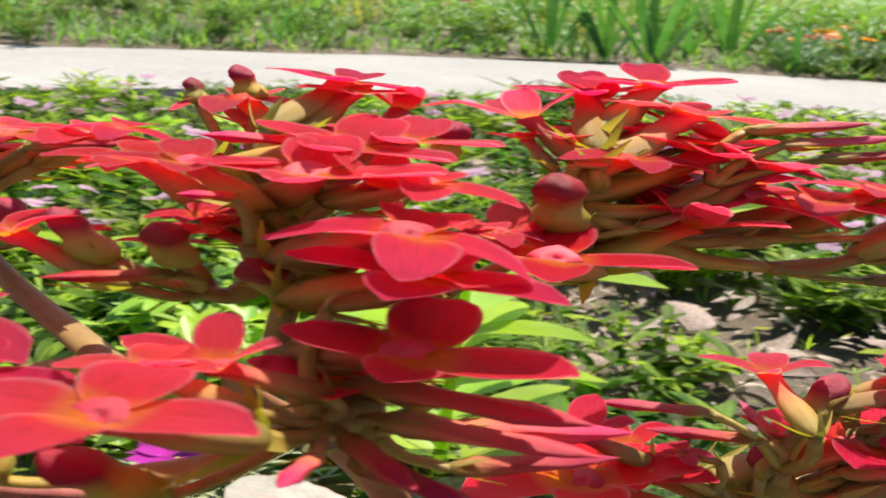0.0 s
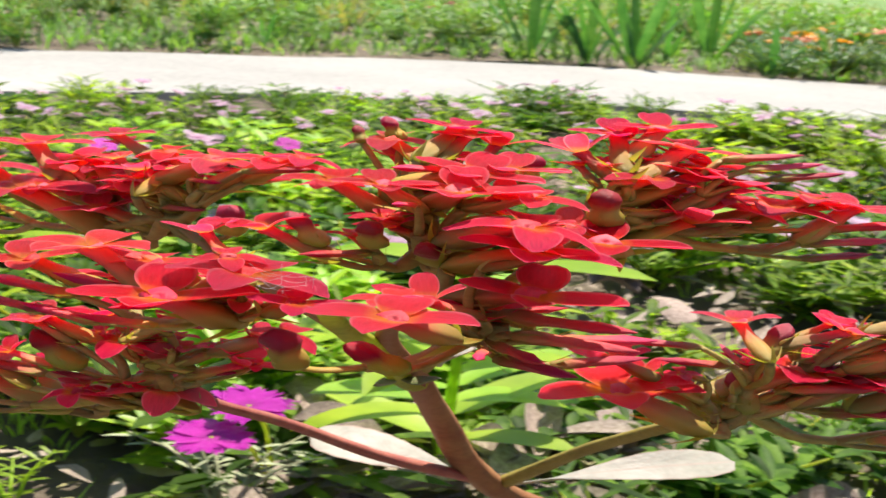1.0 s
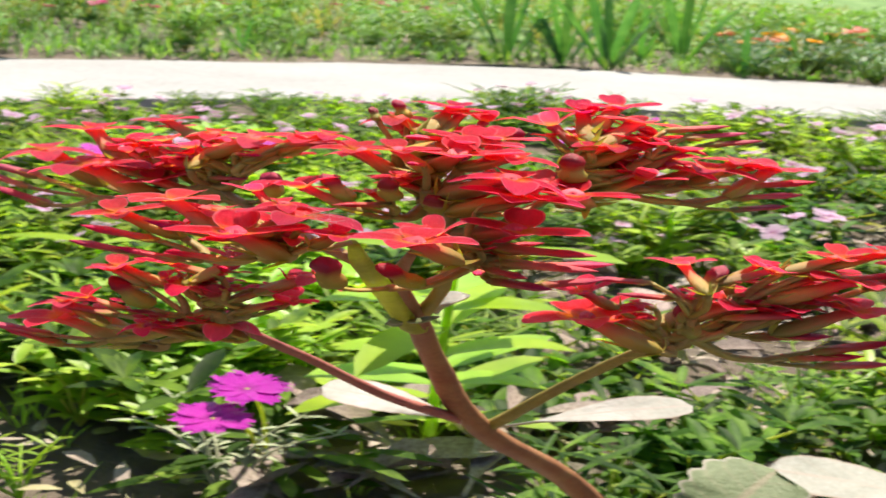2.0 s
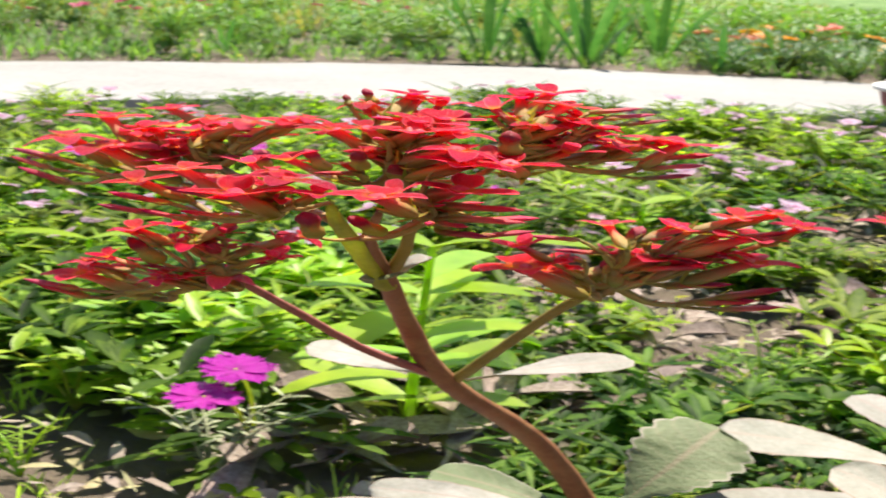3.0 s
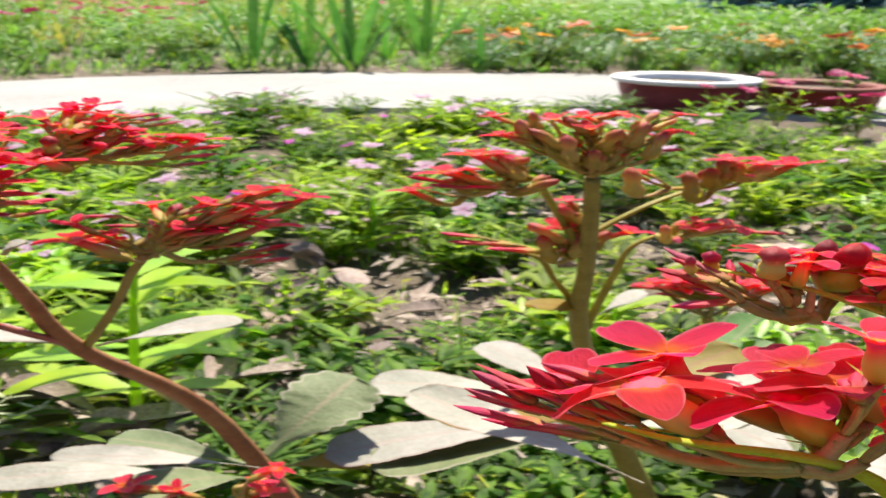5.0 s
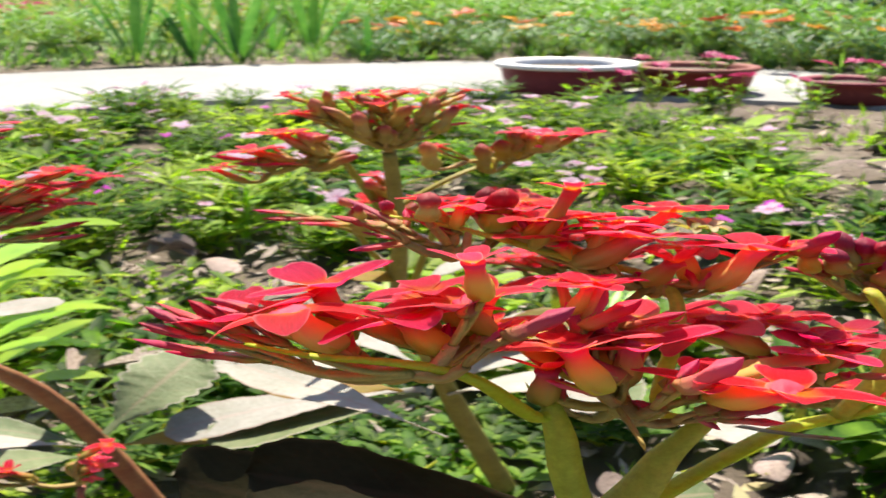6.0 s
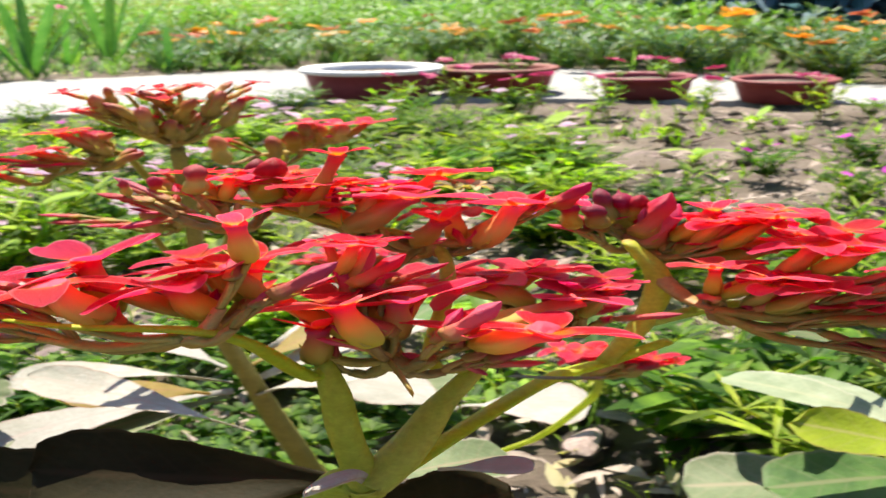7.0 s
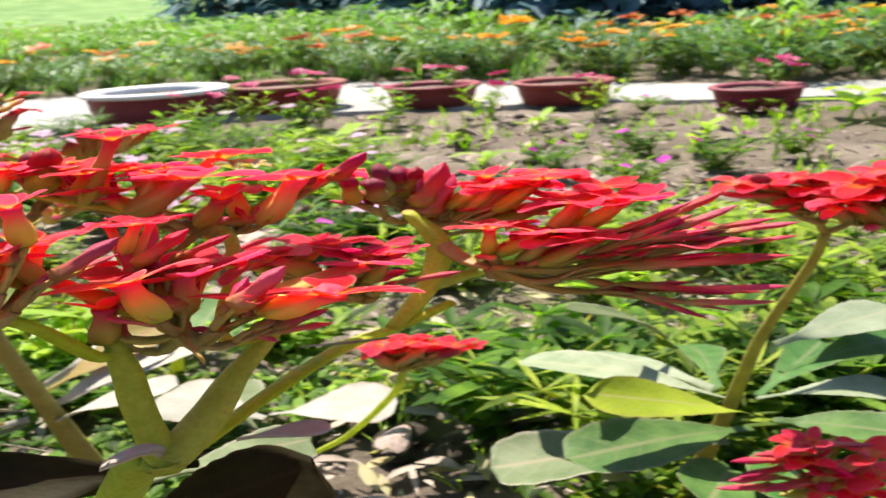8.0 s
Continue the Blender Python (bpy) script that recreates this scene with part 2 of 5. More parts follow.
MAGENTA = mat_petal("magenta_petal", (0.45, 0.02, 0.36), (0.62, 0.02, 0.52), (0.56, 0.015, 0.50), (0.72, 0.08, 0.66), 0.35, 0.12)
CRIMSON = mat_petal("crimson_petal", (0.30, 0.02, 0.08), (0.46, 0.02, 0.14), (0.50, 0.03, 0.17), (0.55, 0.08, 0.22), 0.3, 0.2)
ORANGE = mat_petal("orange_petal", (0.50, 0.16, 0.01), (0.78, 0.30, 0.02), (0.85, 0.42, 0.04), (0.88, 0.5, 0.08), 0.35, 0.25)
RUST = mat_petal("rust_petal", (0.42, 0.10, 0.02), (0.52, 0.12, 0.05), (0.58, 0.16, 0.08), (0.62, 0.24, 0.12), 0.35, 0.25)
YELLOW = mat_petal("yellow_petal", (0.60, 0.25, 0.02), (0.78, 0.40, 0.03), (0.80, 0.46, 0.04), (0.82, 0.52, 0.08), 0.35, 0.2)
SOIL = mat_rough("soil", ((0.2, (0.050, 0.037, 0.028)), (0.5, (0.15, 0.12, 0.094)), (0.85, (0.34, 0.29, 0.235))), 2.6, 0.95, 60, 0.9, 0.01)
PATH_MAT = mat_rough("pale_path", ((0.25, (0.27, 0.268, 0.262)), (0.6, (0.345, 0.345, 0.34)), (0.8, (0.41, 0.41, 0.405))), 1.5, 0.9, 45, 0.4, 0.004)
POT_RED = mat_rough("painted_pot", ((0.3, (0.16, 0.022, 0.025)), (0.7, (0.25, 0.035, 0.035))), 8, 0.6, 90, 0.3, 0.002, 0.0, 0.1)
POT_RIM = mat_rough("whitewashed_rim", ((0.3, (0.62, 0.62, 0.62)), (0.7, (0.82, 0.82, 0.82))), 12, 0.7, 120, 0.3, 0.002)
LITTER = mat_rough("dead_leaf", ((0.3, (0.20, 0.14, 0.115)), (0.7, (0.56, 0.46, 0.40))), 25, 0.75, 220, 0.6, 0.002, 0.1, 0.35)
WEB = mat_rough("pale_twig", ((0.3, (0.22, 0.24, 0.13)), (0.7, (0.40, 0.42, 0.26))), 60, 0.7, 400, 0.2, 0.0005, 0.0, 0.1)
LAWN = mat_rough("lawn_ground", ((0.3, (0.08, 0.17, 0.04)), (0.55, (0.15, 0.26, 0.08)), (0.75, (0.25, 0.32, 0.13))), 1.3, 0.95, 9, 0.6, 0.02)

# ---- mesh helpers ----
UP = Vector((0, 0, 1))
RNG = random.Random(11)


class Shape:
    """Collects vertices, faces and surface coordinates for one mesh."""

    def __init__(self):
        self.v, self.f, self.uv = [], [], []

    def grid(self, rows, coords, closed=False):
        base, nv = len(self.v), len(rows[0])
        for row, crow in zip(rows, coords):
            self.v.extend(tuple(p) for p in row)
            self.uv.extend(crow)
        for i in range(len(rows) - 1):
            for j in range(nv if closed else nv - 1):
                k = (j + 1) % nv
                self.f.append((base + i * nv + j, base + i * nv + k, base + (i + 1) * nv + k, base + (i + 1) * nv + j))
        return base

    def mesh(self, name, smooth=True):
        me = bpy.data.meshes.new(name)
        me.from_pydata(self.v, [], self.f)
        layer = me.uv_layers.new(name="UVMap")
        idx = np.empty(len(me.loops), dtype=np.int32)
        me.loops.foreach_get("vertex_index", idx)
        layer.data.foreach_set("uv", np.array(self.uv, dtype=np.float32)[idx].ravel())
        me.polygons.foreach_set("use_smooth", [smooth] * len(me.polygons))
        me.update()
        return me


WORLD = {}


def place(name, me, mat, parent=None, m=None, label=""):
    """Links a mesh as one object, at the world pose m, under a thing or a part."""
    m = m or Matrix.Identity(4)
    if mat is not None and not me.materials:
        me.materials.append(mat)
    ob = new(name, me)
    WORLD[ob] = m
    if parent is not None:
        ob.parent = parent
        ob.matrix_basis = WORLD[parent].inverted() @ m
    else:
        ob.matrix_basis = m
    if label:
        ob["label"] = label
    return ob


def root(name, at, label, category, group="", flat=1.0):
    """The base of a thing; flat: the share of its height that it keeps."""
    ob = new(name)
    ob.empty_display_size = 0.02
    WORLD[ob] = Matrix.Translation(at)
    ob.matrix_basis = WORLD[ob] @ Matrix.Diagonal((1, 1, flat, 1))
    return tagged(ob, label, category, group)


def aim(at, axis, spin=0.0, scale=(1, 1, 1)):
    """A pose at a point, with its z axis along axis, turned by spin about it."""
    q = Vector(axis).normalized().to_track_quat("Z", "Y")
    return Matrix.Translation(at) @ q.to_matrix().to_4x4() @ Matrix.Rotation(spin, 4, "Z") @ Matrix.Diagonal((*scale, 1))


def facing(at, normal, spin, size):
    """A pose at a point for a flower: its z axis along normal, its back petal to the north."""
    z = Vector(normal).normalized()
    x = Vector((0, 1, 0)).cross(z).normalized()
    m = Matrix((x, z.cross(x), z)).transposed().to_4x4()
    return Matrix.Translation(at) @ m @ Matrix.Rotation(spin, 4, "Z") @ Matrix.Diagonal((size, size, size, 1))


def smooth_line(points, per=5):
    """Catmull-Rom through points of any dimension."""
    p = [np.array(q, dtype=float) for q in points]
    p = [2 * p[0] - p[1]] + p + [2 * p[-1] - p[-2]]
    out = []
    for i in range(1, len(p) - 2):
        for k in range(per):
            t = k / per
            out.append(0.5 * (2 * p[i] + (p[i + 1] - p[i - 1]) * t + (2 * p[i - 1] - 5 * p[i] + 4 * p[i + 1] - p[i + 2]) * t * t
                              + (3 * p[i] - p[i - 1] - 3 * p[i + 1] + p[i + 2]) * t ** 3))
    out.append(p[-2])
    return out


def sweep(shape, points, sides=8, lump=0.0):
    """A tapering round rod along rows of x, y, z, radius, closed at both ends."""
    side = None
    rows, coords = [], []
    n = len(points)
    ring = [(points[0], 0.02)] + [(q, 1.0) for q in points] + [(points[-1], 0.02)]
    for i, (q, k) in enumerate(ring):
        j = min(max(i - 1, 0), n - 1)
        a, b = points[max(j - 1, 0)], points[min(j + 1, n - 1)]
        d = Vector((b[0] - a[0], b[1] - a[1], b[2] - a[2])).normalized()
        side = (side - d * side.dot(d)).normalized() if side is not None else d.orthogonal().normalized()
        other = d.cross(side)
        row = []
        for s in range(sides):
            w = 2 * math.pi * s / sides
            r = q[3] * k * (1 + lump * noise.noise((q[0] * 90 + s, q[1] * 90, q[2] * 90)))
            row.append(Vector(q[:3]) + (side * math.cos(w) + other * math.sin(w)) * r)
        rows.append(row)
        coords.append([(j / max(n - 1, 1), s / sides) for s in range(sides)])
    shape.grid(rows, coords, closed=True)


# ---- kalanchoe flowers: shared meshes ----
def petal(shape, turn, length, width, rise, curl, fold, root_at=0.025, nu=9, nv=7, pointed=0.45, jag=0.0, rng=None):
    c, s = math.cos(turn), math.sin(turn)
    rows, coords = [], []
    for i in range(nu + 1):
        u = i / nu
        half = width * (u + 0.03) ** 0.6 * (1.02 - u) ** pointed * 1.6
        row, crow = [], []
        for j in range(nv):
            v = 2 * j / (nv - 1) - 1
            reach = root_at + length * u * (1 - 0.06 * v * v)
            if jag and i >= nu - 1:
                reach += rng.uniform(-jag, jag)
            z = rise * u + curl * u * u + fold * v * v * half / width * 0.5 + 0.012 * math.sin(5 * u + 2.5 * v + turn * 3)
            row.append((c * reach - s * v * half, s * reach + c * v * half, z))
            crow.append((u, abs(v) if i < nu else 1.0))
        rows.append(row)
        coords.append(crow)
    shape.grid(rows, coords)


def flower_mesh(seed, rise, curl, fold=0.14, count=4, width=0.172, pointed=0.52, jag=0.0, raise_back=False):
    r = random.Random(seed)
    sh = Shape()
    for k in range(count):
        lift = 0.16 if raise_back and k == 1 else 0.0
        short = 0.80 if raise_back and k in (1, 3) else 1.0
        petal(sh, 2 * math.pi * k / count + r.uniform(-0.12, 0.12), 0.45 * short * r.uniform(0.88, 1.1), width * r.uniform(0.9, 1.12) * (1.05 if lift else 1.12 if short == 1.0 else 0.95),
              rise + lift + r.uniform(-0.05, 0.05), curl - lift * 0.3 + r.uniform(-0.05, 0.05), fold, pointed=pointed * (0.8 if lift else 1), jag=jag, rng=r, nv=11 if jag > 0.04 else 7)
    return sh.mesh("petals")


def lathe(profile, sides=10, lobes=0.0, twist=0.0):
    sh = Shape()
    rows, coords = [], []
    for z, rad in profile:
        rows.append([(rad * (1 + lobes * math.cos(4 * w)) * math.cos(w + twist * z), rad * (1 + lobes * math.cos(4 * w)) * math.sin(w + twist * z), z)
                     for w in (2 * math.pi * s / sides for s in range(sides))])
        coords.append([(z, s / sides) for s in range(sides)])
    sh.grid(rows, coords, closed=True)
    return sh


OPEN = [flower_mesh(k, rise, curl, raise_back=True) for k, (rise, curl) in enumerate(((0.06, -0.06), (0.12, -0.14), (0.03, 0.01), (0.14, -0.10), (0.06, -0.16), (0.0, 0.06)))]
CUP = [flower_mesh(20 + k, rise, curl, 0.10) for k, (rise, curl) in enumerate(((0.40, -0.22), (0.48, -0.10), (0.34, -0.05)))]
TUBES = [lathe(((0.0, 0.05), (0.05, 0.20), (0.18, 0.30), (0.40, 0.32), (0.56, 0.28), (0.72, 0.22), (0.88, 0.22), (1.0, 0.27), (0.99, 0.10), (0.97, 0.01)), 12, 0.10, 0.2).mesh("tube") for _ in range(3)]
BUDS = [lathe(((0.0, 0.03), (0.05, 0.10), (0.18, 0.125), (0.38, 0.09), (0.55, 0.09), (0.72, 0.10), (0.88, 0.055), (1.0, 0.006)), 12, 0.16, tw).mesh("bud") for tw in (1.2, 2.0)]
FAT_BUDS = [lathe(((0.0, 0.05), (0.05, 0.15), (0.18, 0.24), (0.36, 0.23), (0.47, 0.17), (0.56, 0.18), (0.70, 0.22), (0.84, 0.19), (0.94, 0.10), (1.0, 0.01)), 12, 0.12, tw).mesh("bud") for tw in (0.6, 1.4, 0.6, 1.4)]


def calyx_mesh():
    sh = Shape()
    for k in range(4):
        w = math.pi / 2 * k + 0.4
        c, s = math.cos(w), math.sin(w)
        rows, coords = [], []
        for i in range(5):
            u = i / 4
            reach, half = 0.06 + 0.44 * u ** 0.8, 0.065 * (1 - u) ** 0.8 + 0.004
            z = 0.02 + 0.75 * u
            rows.append([(c * reach - s * half * v, s * reach + c * half * v, z + 0.02 * abs(v)) for v in (-1, 0, 1)])
            coords.append([(u, abs(v)) for v in (-1, 0, 1)])
        sh.grid(rows, coords)
    return sh.mesh("calyx")


CALYX = calyx_mesh()
for group, mat in ((OPEN + CUP, PETAL), (TUBES[:1], TUBE), (TUBES[1:2], FADED_TUBE), (TUBES[2:], PLUMP_TUBE), (BUDS, BUD), (FAT_BUDS[:2], DRY_BUD), (FAT_BUDS[2:], FADED_BUD), ([CALYX], SEPAL)):
    for me in group:
        me.materials.append(mat)


def leaf_mesh(length, width, arch=0.06, fold=0.12, scallop=0.05, petiole=0.16, thick=0.0013, nu=22, nv=7, seed=0):
    """A fleshy leaf along x, with its two faces and a rounded, scalloped margin."""
    r = random.Random(seed)
    teeth, wave, phase = r.uniform(8, 10), r.uniform(-0.045, 0.045), r.uniform(0, 6)
    sh = Shape()
    for face in (1, -1):
        rows, coords = [], []
        for i in range(nu + 1):
            u = i / nu
            g = max(0.0, (u - petiole * 0.6) / (1 - petiole * 0.6))
            half = width / 2 * max(0.08, 1.62 * g ** 1.15 * (1.001 - g) ** 0.36)
            if u > petiole:
                half *= 1 - scallop + scallop * abs(math.cos(u * teeth * math.pi))
            if i == nu:
                half = width * 0.02
            row = []
            for j in range(nv):
                v = 2 * j / (nv - 1) - 1
                z = length * (arch * math.sin(math.pi * u) + wave * math.sin(5 * u + phase) * v) + fold * width * v * v * min(1, half / width * 2) + 0.035 * width * math.sin(11 * u + 2.5 * v + phase) * v * v * u
                row.append((u * length, v * half, z + face * thick * math.sqrt(max(0, 1 - v * v * 0.999))))
            rows.append(row if face > 0 else row[::-1])
            coords.append([(u, abs(2 * j / (nv - 1) - 1)) for j in range(nv)])
        sh.grid(rows, coords)
    return sh.mesh("leaf")


def leaf_pose(base, tip, normal):
    x = (tip - base).normalized()
    y = normal.cross(x).normalized()
    z = x.cross(y)
    m = Matrix((x, y, z)).transposed().to_4x4()
    return Matrix.Translation(base) @ m


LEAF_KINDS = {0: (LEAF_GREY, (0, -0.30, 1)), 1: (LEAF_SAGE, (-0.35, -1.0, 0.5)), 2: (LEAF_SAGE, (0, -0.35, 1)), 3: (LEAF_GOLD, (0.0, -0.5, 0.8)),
              4: (LEAF_SHADED, (0, -1.0, 0.45)), 5: (LEAF_FRESH, (0, -0.5, 1)), 6: (LEAF_LIME, (0, -0.5, 1)), 7: (LEAF_PALE, (0, -0.35, 1))}


def add_leaves(plant, rows):
    for k, (x0, y0, z0, x1, y1, z1, w, kind) in enumerate(rows):
        base, tip = Vector((x0, y0, z0)) / 1000, Vector((x1, y1, z1)) / 1000
        mat, n = LEAF_KINDS[kind]
        me = leaf_mesh((tip - base).length, w / 1000 * (1.0 if kind == 1 else 1.45), RNG.uniform(0.03, 0.13), RNG.uniform(0.05, 0.22), (0.17 if kind == 1 else 0.06) if w > 10 else 0.0, nu=46 if kind == 1 else 34, nv=9, seed=k)
        n = Vector(n) + Vector((RNG.uniform(-0.15, 0.15), RNG.uniform(-0.1, 0.1), 0))
        place("leaf", me, mat, plant, leaf_pose(base, tip, n))


def to_ground(line):
    """Carries a stem's lower end down into the soil."""
    a, b = line[0], line[1]
    if a[2] > 0:
        k = (a[2] + 8) / max(b[2] - a[2], 20)
        return [(a[0] + (a[0] - b[0]) * k * 0.6, a[1] + (a[1] - b[1]) * k * 0.6, -8, a[3] * 1.1)] + line
    return line


def rod(name, line, mat, plant, sides=10, grow=1.0):
    sh = Shape()
    sweep(sh, smooth_line([(q[0] / 1000, q[1] / 1000, q[2] / 1000, q[3] / 1000 * grow) for q in line], 6), sides, 0.12)
    return place(name, sh.mesh(name), mat, plant)


def spread_out(points, n):
    """n of the points, each as far as can be from those before it."""
    got = [points[0]]
    while len(got) < n:
        got.append(max(points, key=lambda p: min((p - q).length for q in got)))
    return got


def bloom(plant, hub, rows, twig, swell, faded, lean):
    """Flowers and buds of one cyme, in small bunches on branchlets from the hub."""
    hub = Vector(hub[:3]) / 1000
    feet = []
    fat = 0.9 if faded else 1.2
    for x, y, z, d, kind in rows:
        at, d = Vector((x, y, z)) / 1000, d / 1000 * (swell if kind in "oc" else (1.45 if faded else 1.15) if kind == "d" else 1.08)
        out = at - hub
        flat = Vector((out.x, out.y * 0.6, 0))
        flat = flat.normalized() if flat.length > 1e-6 else Vector((0, -1, 0))
        jit = Vector((RNG.uniform(-1, 1), RNG.uniform(-1, 1), RNG.uniform(-1, 1)))
        at = at + Vector((0, 0, d * 0.05))
        spin = RNG.uniform(-0.5, 0.5)
        if kind in "oc":
            axis = (flat * 0.75 + UP * 0.7 + jit * 0.2).normalized()
            n = (UP + Vector((flat.x * 0.18, flat.y * 0.03 + lean, 0)) + jit * 0.12).normalized()
            if kind == "c":
                n = (n + flat * 0.25).normalized()
            tube_len = d * 0.88
            foot = at - axis * tube_len
            fl = place("flower", RNG.choice(OPEN if kind == "o" else CUP), None, plant, facing(at - n * d * 0.02, n, spin * 0.7, d))
            place("tube", TUBES[1 if faded else 0], None, fl, aim(foot, axis, spin, (d * 0.36, d * 0.36, tube_len)))
            place("calyx", CALYX, None, fl, aim(foot, axis, spin, (d * 0.62, d * 0.62, tube_len * 0.5)))
        elif kind == "b":
            axis = (flat * 0.9 + UP * 0.25 + jit * 0.14).normalized()
            foot = at - axis * d * 0.6
            bd = place("bud", RNG.choice(BUDS), None, plant, aim(foot, axis, spin, (d * 0.9, d * 0.9, d * 1.1)))
            place("calyx", CALYX, None, bd, aim(foot, axis, spin, (d * 0.44, d * 0.44, d * 0.45)))
        else:
            axis = (flat * 0.35 + UP * 0.8 + jit * 0.25).normalized()
            foot = at - axis * d * 1.1
            bd = place("bud", RNG.choice(FAT_BUDS[2:] if faded else FAT_BUDS[:2]), None, plant, aim(foot, axis, spin, (d * fat, d * fat, d * 1.6)))
            place("calyx", CALYX, None, bd, aim(foot, axis, spin, (d * 0.75, d * 0.75, d * 0.9)))
        feet.append((foot, axis, d))
    bunch_up(plant, hub, feet, twig)


def side_bloom(plant, hub, rows, twig):
    """Flowers and buds whose foot is known as well as their tip: x, y, z, foot x, y, z, width, kind."""
    hub = Vector(hub[:3]) / 1000
    feet = []
    for x, y, z, fx, fy, fz, d, kind in rows:
        at, foot, d = Vector((x, y, z)) / 1000, Vector((fx, fy, fz)) / 1000, d / 1000
        axis = (at - foot).normalized()
        length = (at - foot).length
        spin = RNG.uniform(-0.4, 0.4)
        if kind in "oc":
            n = (UP * 0.8 + axis * 0.55 + Vector((RNG.uniform(-0.1, 0.1), 0.62 + RNG.uniform(-0.12, 0.12), 0))).normalized()
            wide = d * (0.42 if kind == "o" else 0.8)
            size = min(0.029, d * (1.62 if kind == "o" else 1.45))
            ob = place("flower", RNG.choice(OPEN if kind == "o" else CUP), None, plant, facing(at - n * d * 0.03, n, spin, size))
            place("tube", TUBES[2], None, ob, aim(foot, axis, spin, (wide, wide, length)))
            place("calyx", CALYX, None, ob, aim(foot, axis, spin, (wide * 1.1, wide * 1.1, length * 0.45)))
            for side in (-1, 1) if kind == "o" else ():
                far = at + Vector((side * RNG.uniform(0.15, 0.5) * d, RNG.uniform(0.25, 0.6) * d, RNG.uniform(-0.3, 0.08) * d))
                low = foot.lerp(hub, 0.2) + Vector((0, 0.2 * d, 0))
                way = far - low
                ob = place("flower", RNG.choice(OPEN), None, plant, facing(far, n, RNG.uniform(-0.5, 0.5), size * RNG.uniform(0.7, 0.95)))
                place("tube", TUBES[2], None, ob, aim(low, way, spin, (wide * 0.85, wide * 0.85, way.length)))
                feet.append((low, way.normalized(), min(d, 0.012)))
        else:
            me = RNG.choice(FAT_BUDS[:2] if kind == "d" else BUDS)
            wide = d * (2.1 if kind == "d" else 3.8)
            ob = place("bud", me, None, plant, aim(foot, axis, spin, (wide, wide, length)))
            place("calyx", CALYX, None, ob, aim(foot, axis, spin, (d * 1.3, d * 1.3, length * 0.45)))
        feet.append((foot, axis, min(d, 0.014)))
        for _ in range(2):
            tip = foot.lerp(at, RNG.uniform(0.2, 0.8)) + Vector((RNG.uniform(-1, 1), RNG.uniform(0.2, 1), RNG.uniform(-1.2, 0.6))) * 0.006
            base = foot.lerp(hub, 0.25)
            way = tip - base
            w = RNG.uniform(0.0016, 0.0032)
            bd = place("bud", RNG.choice(BUDS), None, plant, aim(base, way, spin, (w * 3.8, w * 3.8, way.length)))
            place("calyx", CALYX, None, bd, aim(base, way, spin, (w * 1.4, w * 1.4, way.length * 0.45)))
            feet.append((base, way.normalized(), 0.008))
    bunch_up(plant, hub, feet, twig)


def bunch_up(plant, hub, feet, twig):
    """Joins the feet of flowers and buds to the hub by branchlets and short stalks."""
    seeds = spread_out([f for f, _, _ in feet], max(1, len(feet) // 5))
    bunches = [[] for _ in seeds]
    for f in feet:
        bunches[min(range(len(seeds)), key=lambda k: (seeds[k] - f[0]).length)].append(f)
    for bunch in bunches:
        mean = sum((f for f, _, _ in bunch), Vector()) / len(bunch)
        node = hub.lerp(mean, 0.66) - Vector((0, 0, 0.004))
        bow = hub.lerp(node, 0.55) - Vector((0, 0, 0.003))
        sh = Shape()
        sweep(sh, smooth_line([(*hub, 0.0017 * twig), (*bow, 0.0014 * twig), (*node, 0.0011 * twig)], 4), 7, 0.1)
        place("branchlet", sh.mesh("branchlet"), STEM_TAN, plant)
        for foot, axis, d in bunch:
            r = max(0.0006, min(0.0011, d * 0.06)) * twig
            bend = node.lerp(foot, 0.6) - axis * d * 0.12
            sh = Shape()
            sweep(sh, smooth_line([(*node, r * 1.2), (*bend, r), (*(foot + axis * d * 0.03), r)], 4), 6)
            place("stalk", sh.mesh("stalk"), STEM_TAN, plant)


FLAT = 0.42


def raised(rows, at=2):
    """The rows with their heights taken in the plant's own space."""
    return [(*q[:at], q[at] / FLAT, *q[at + 1:]) for q in rows]


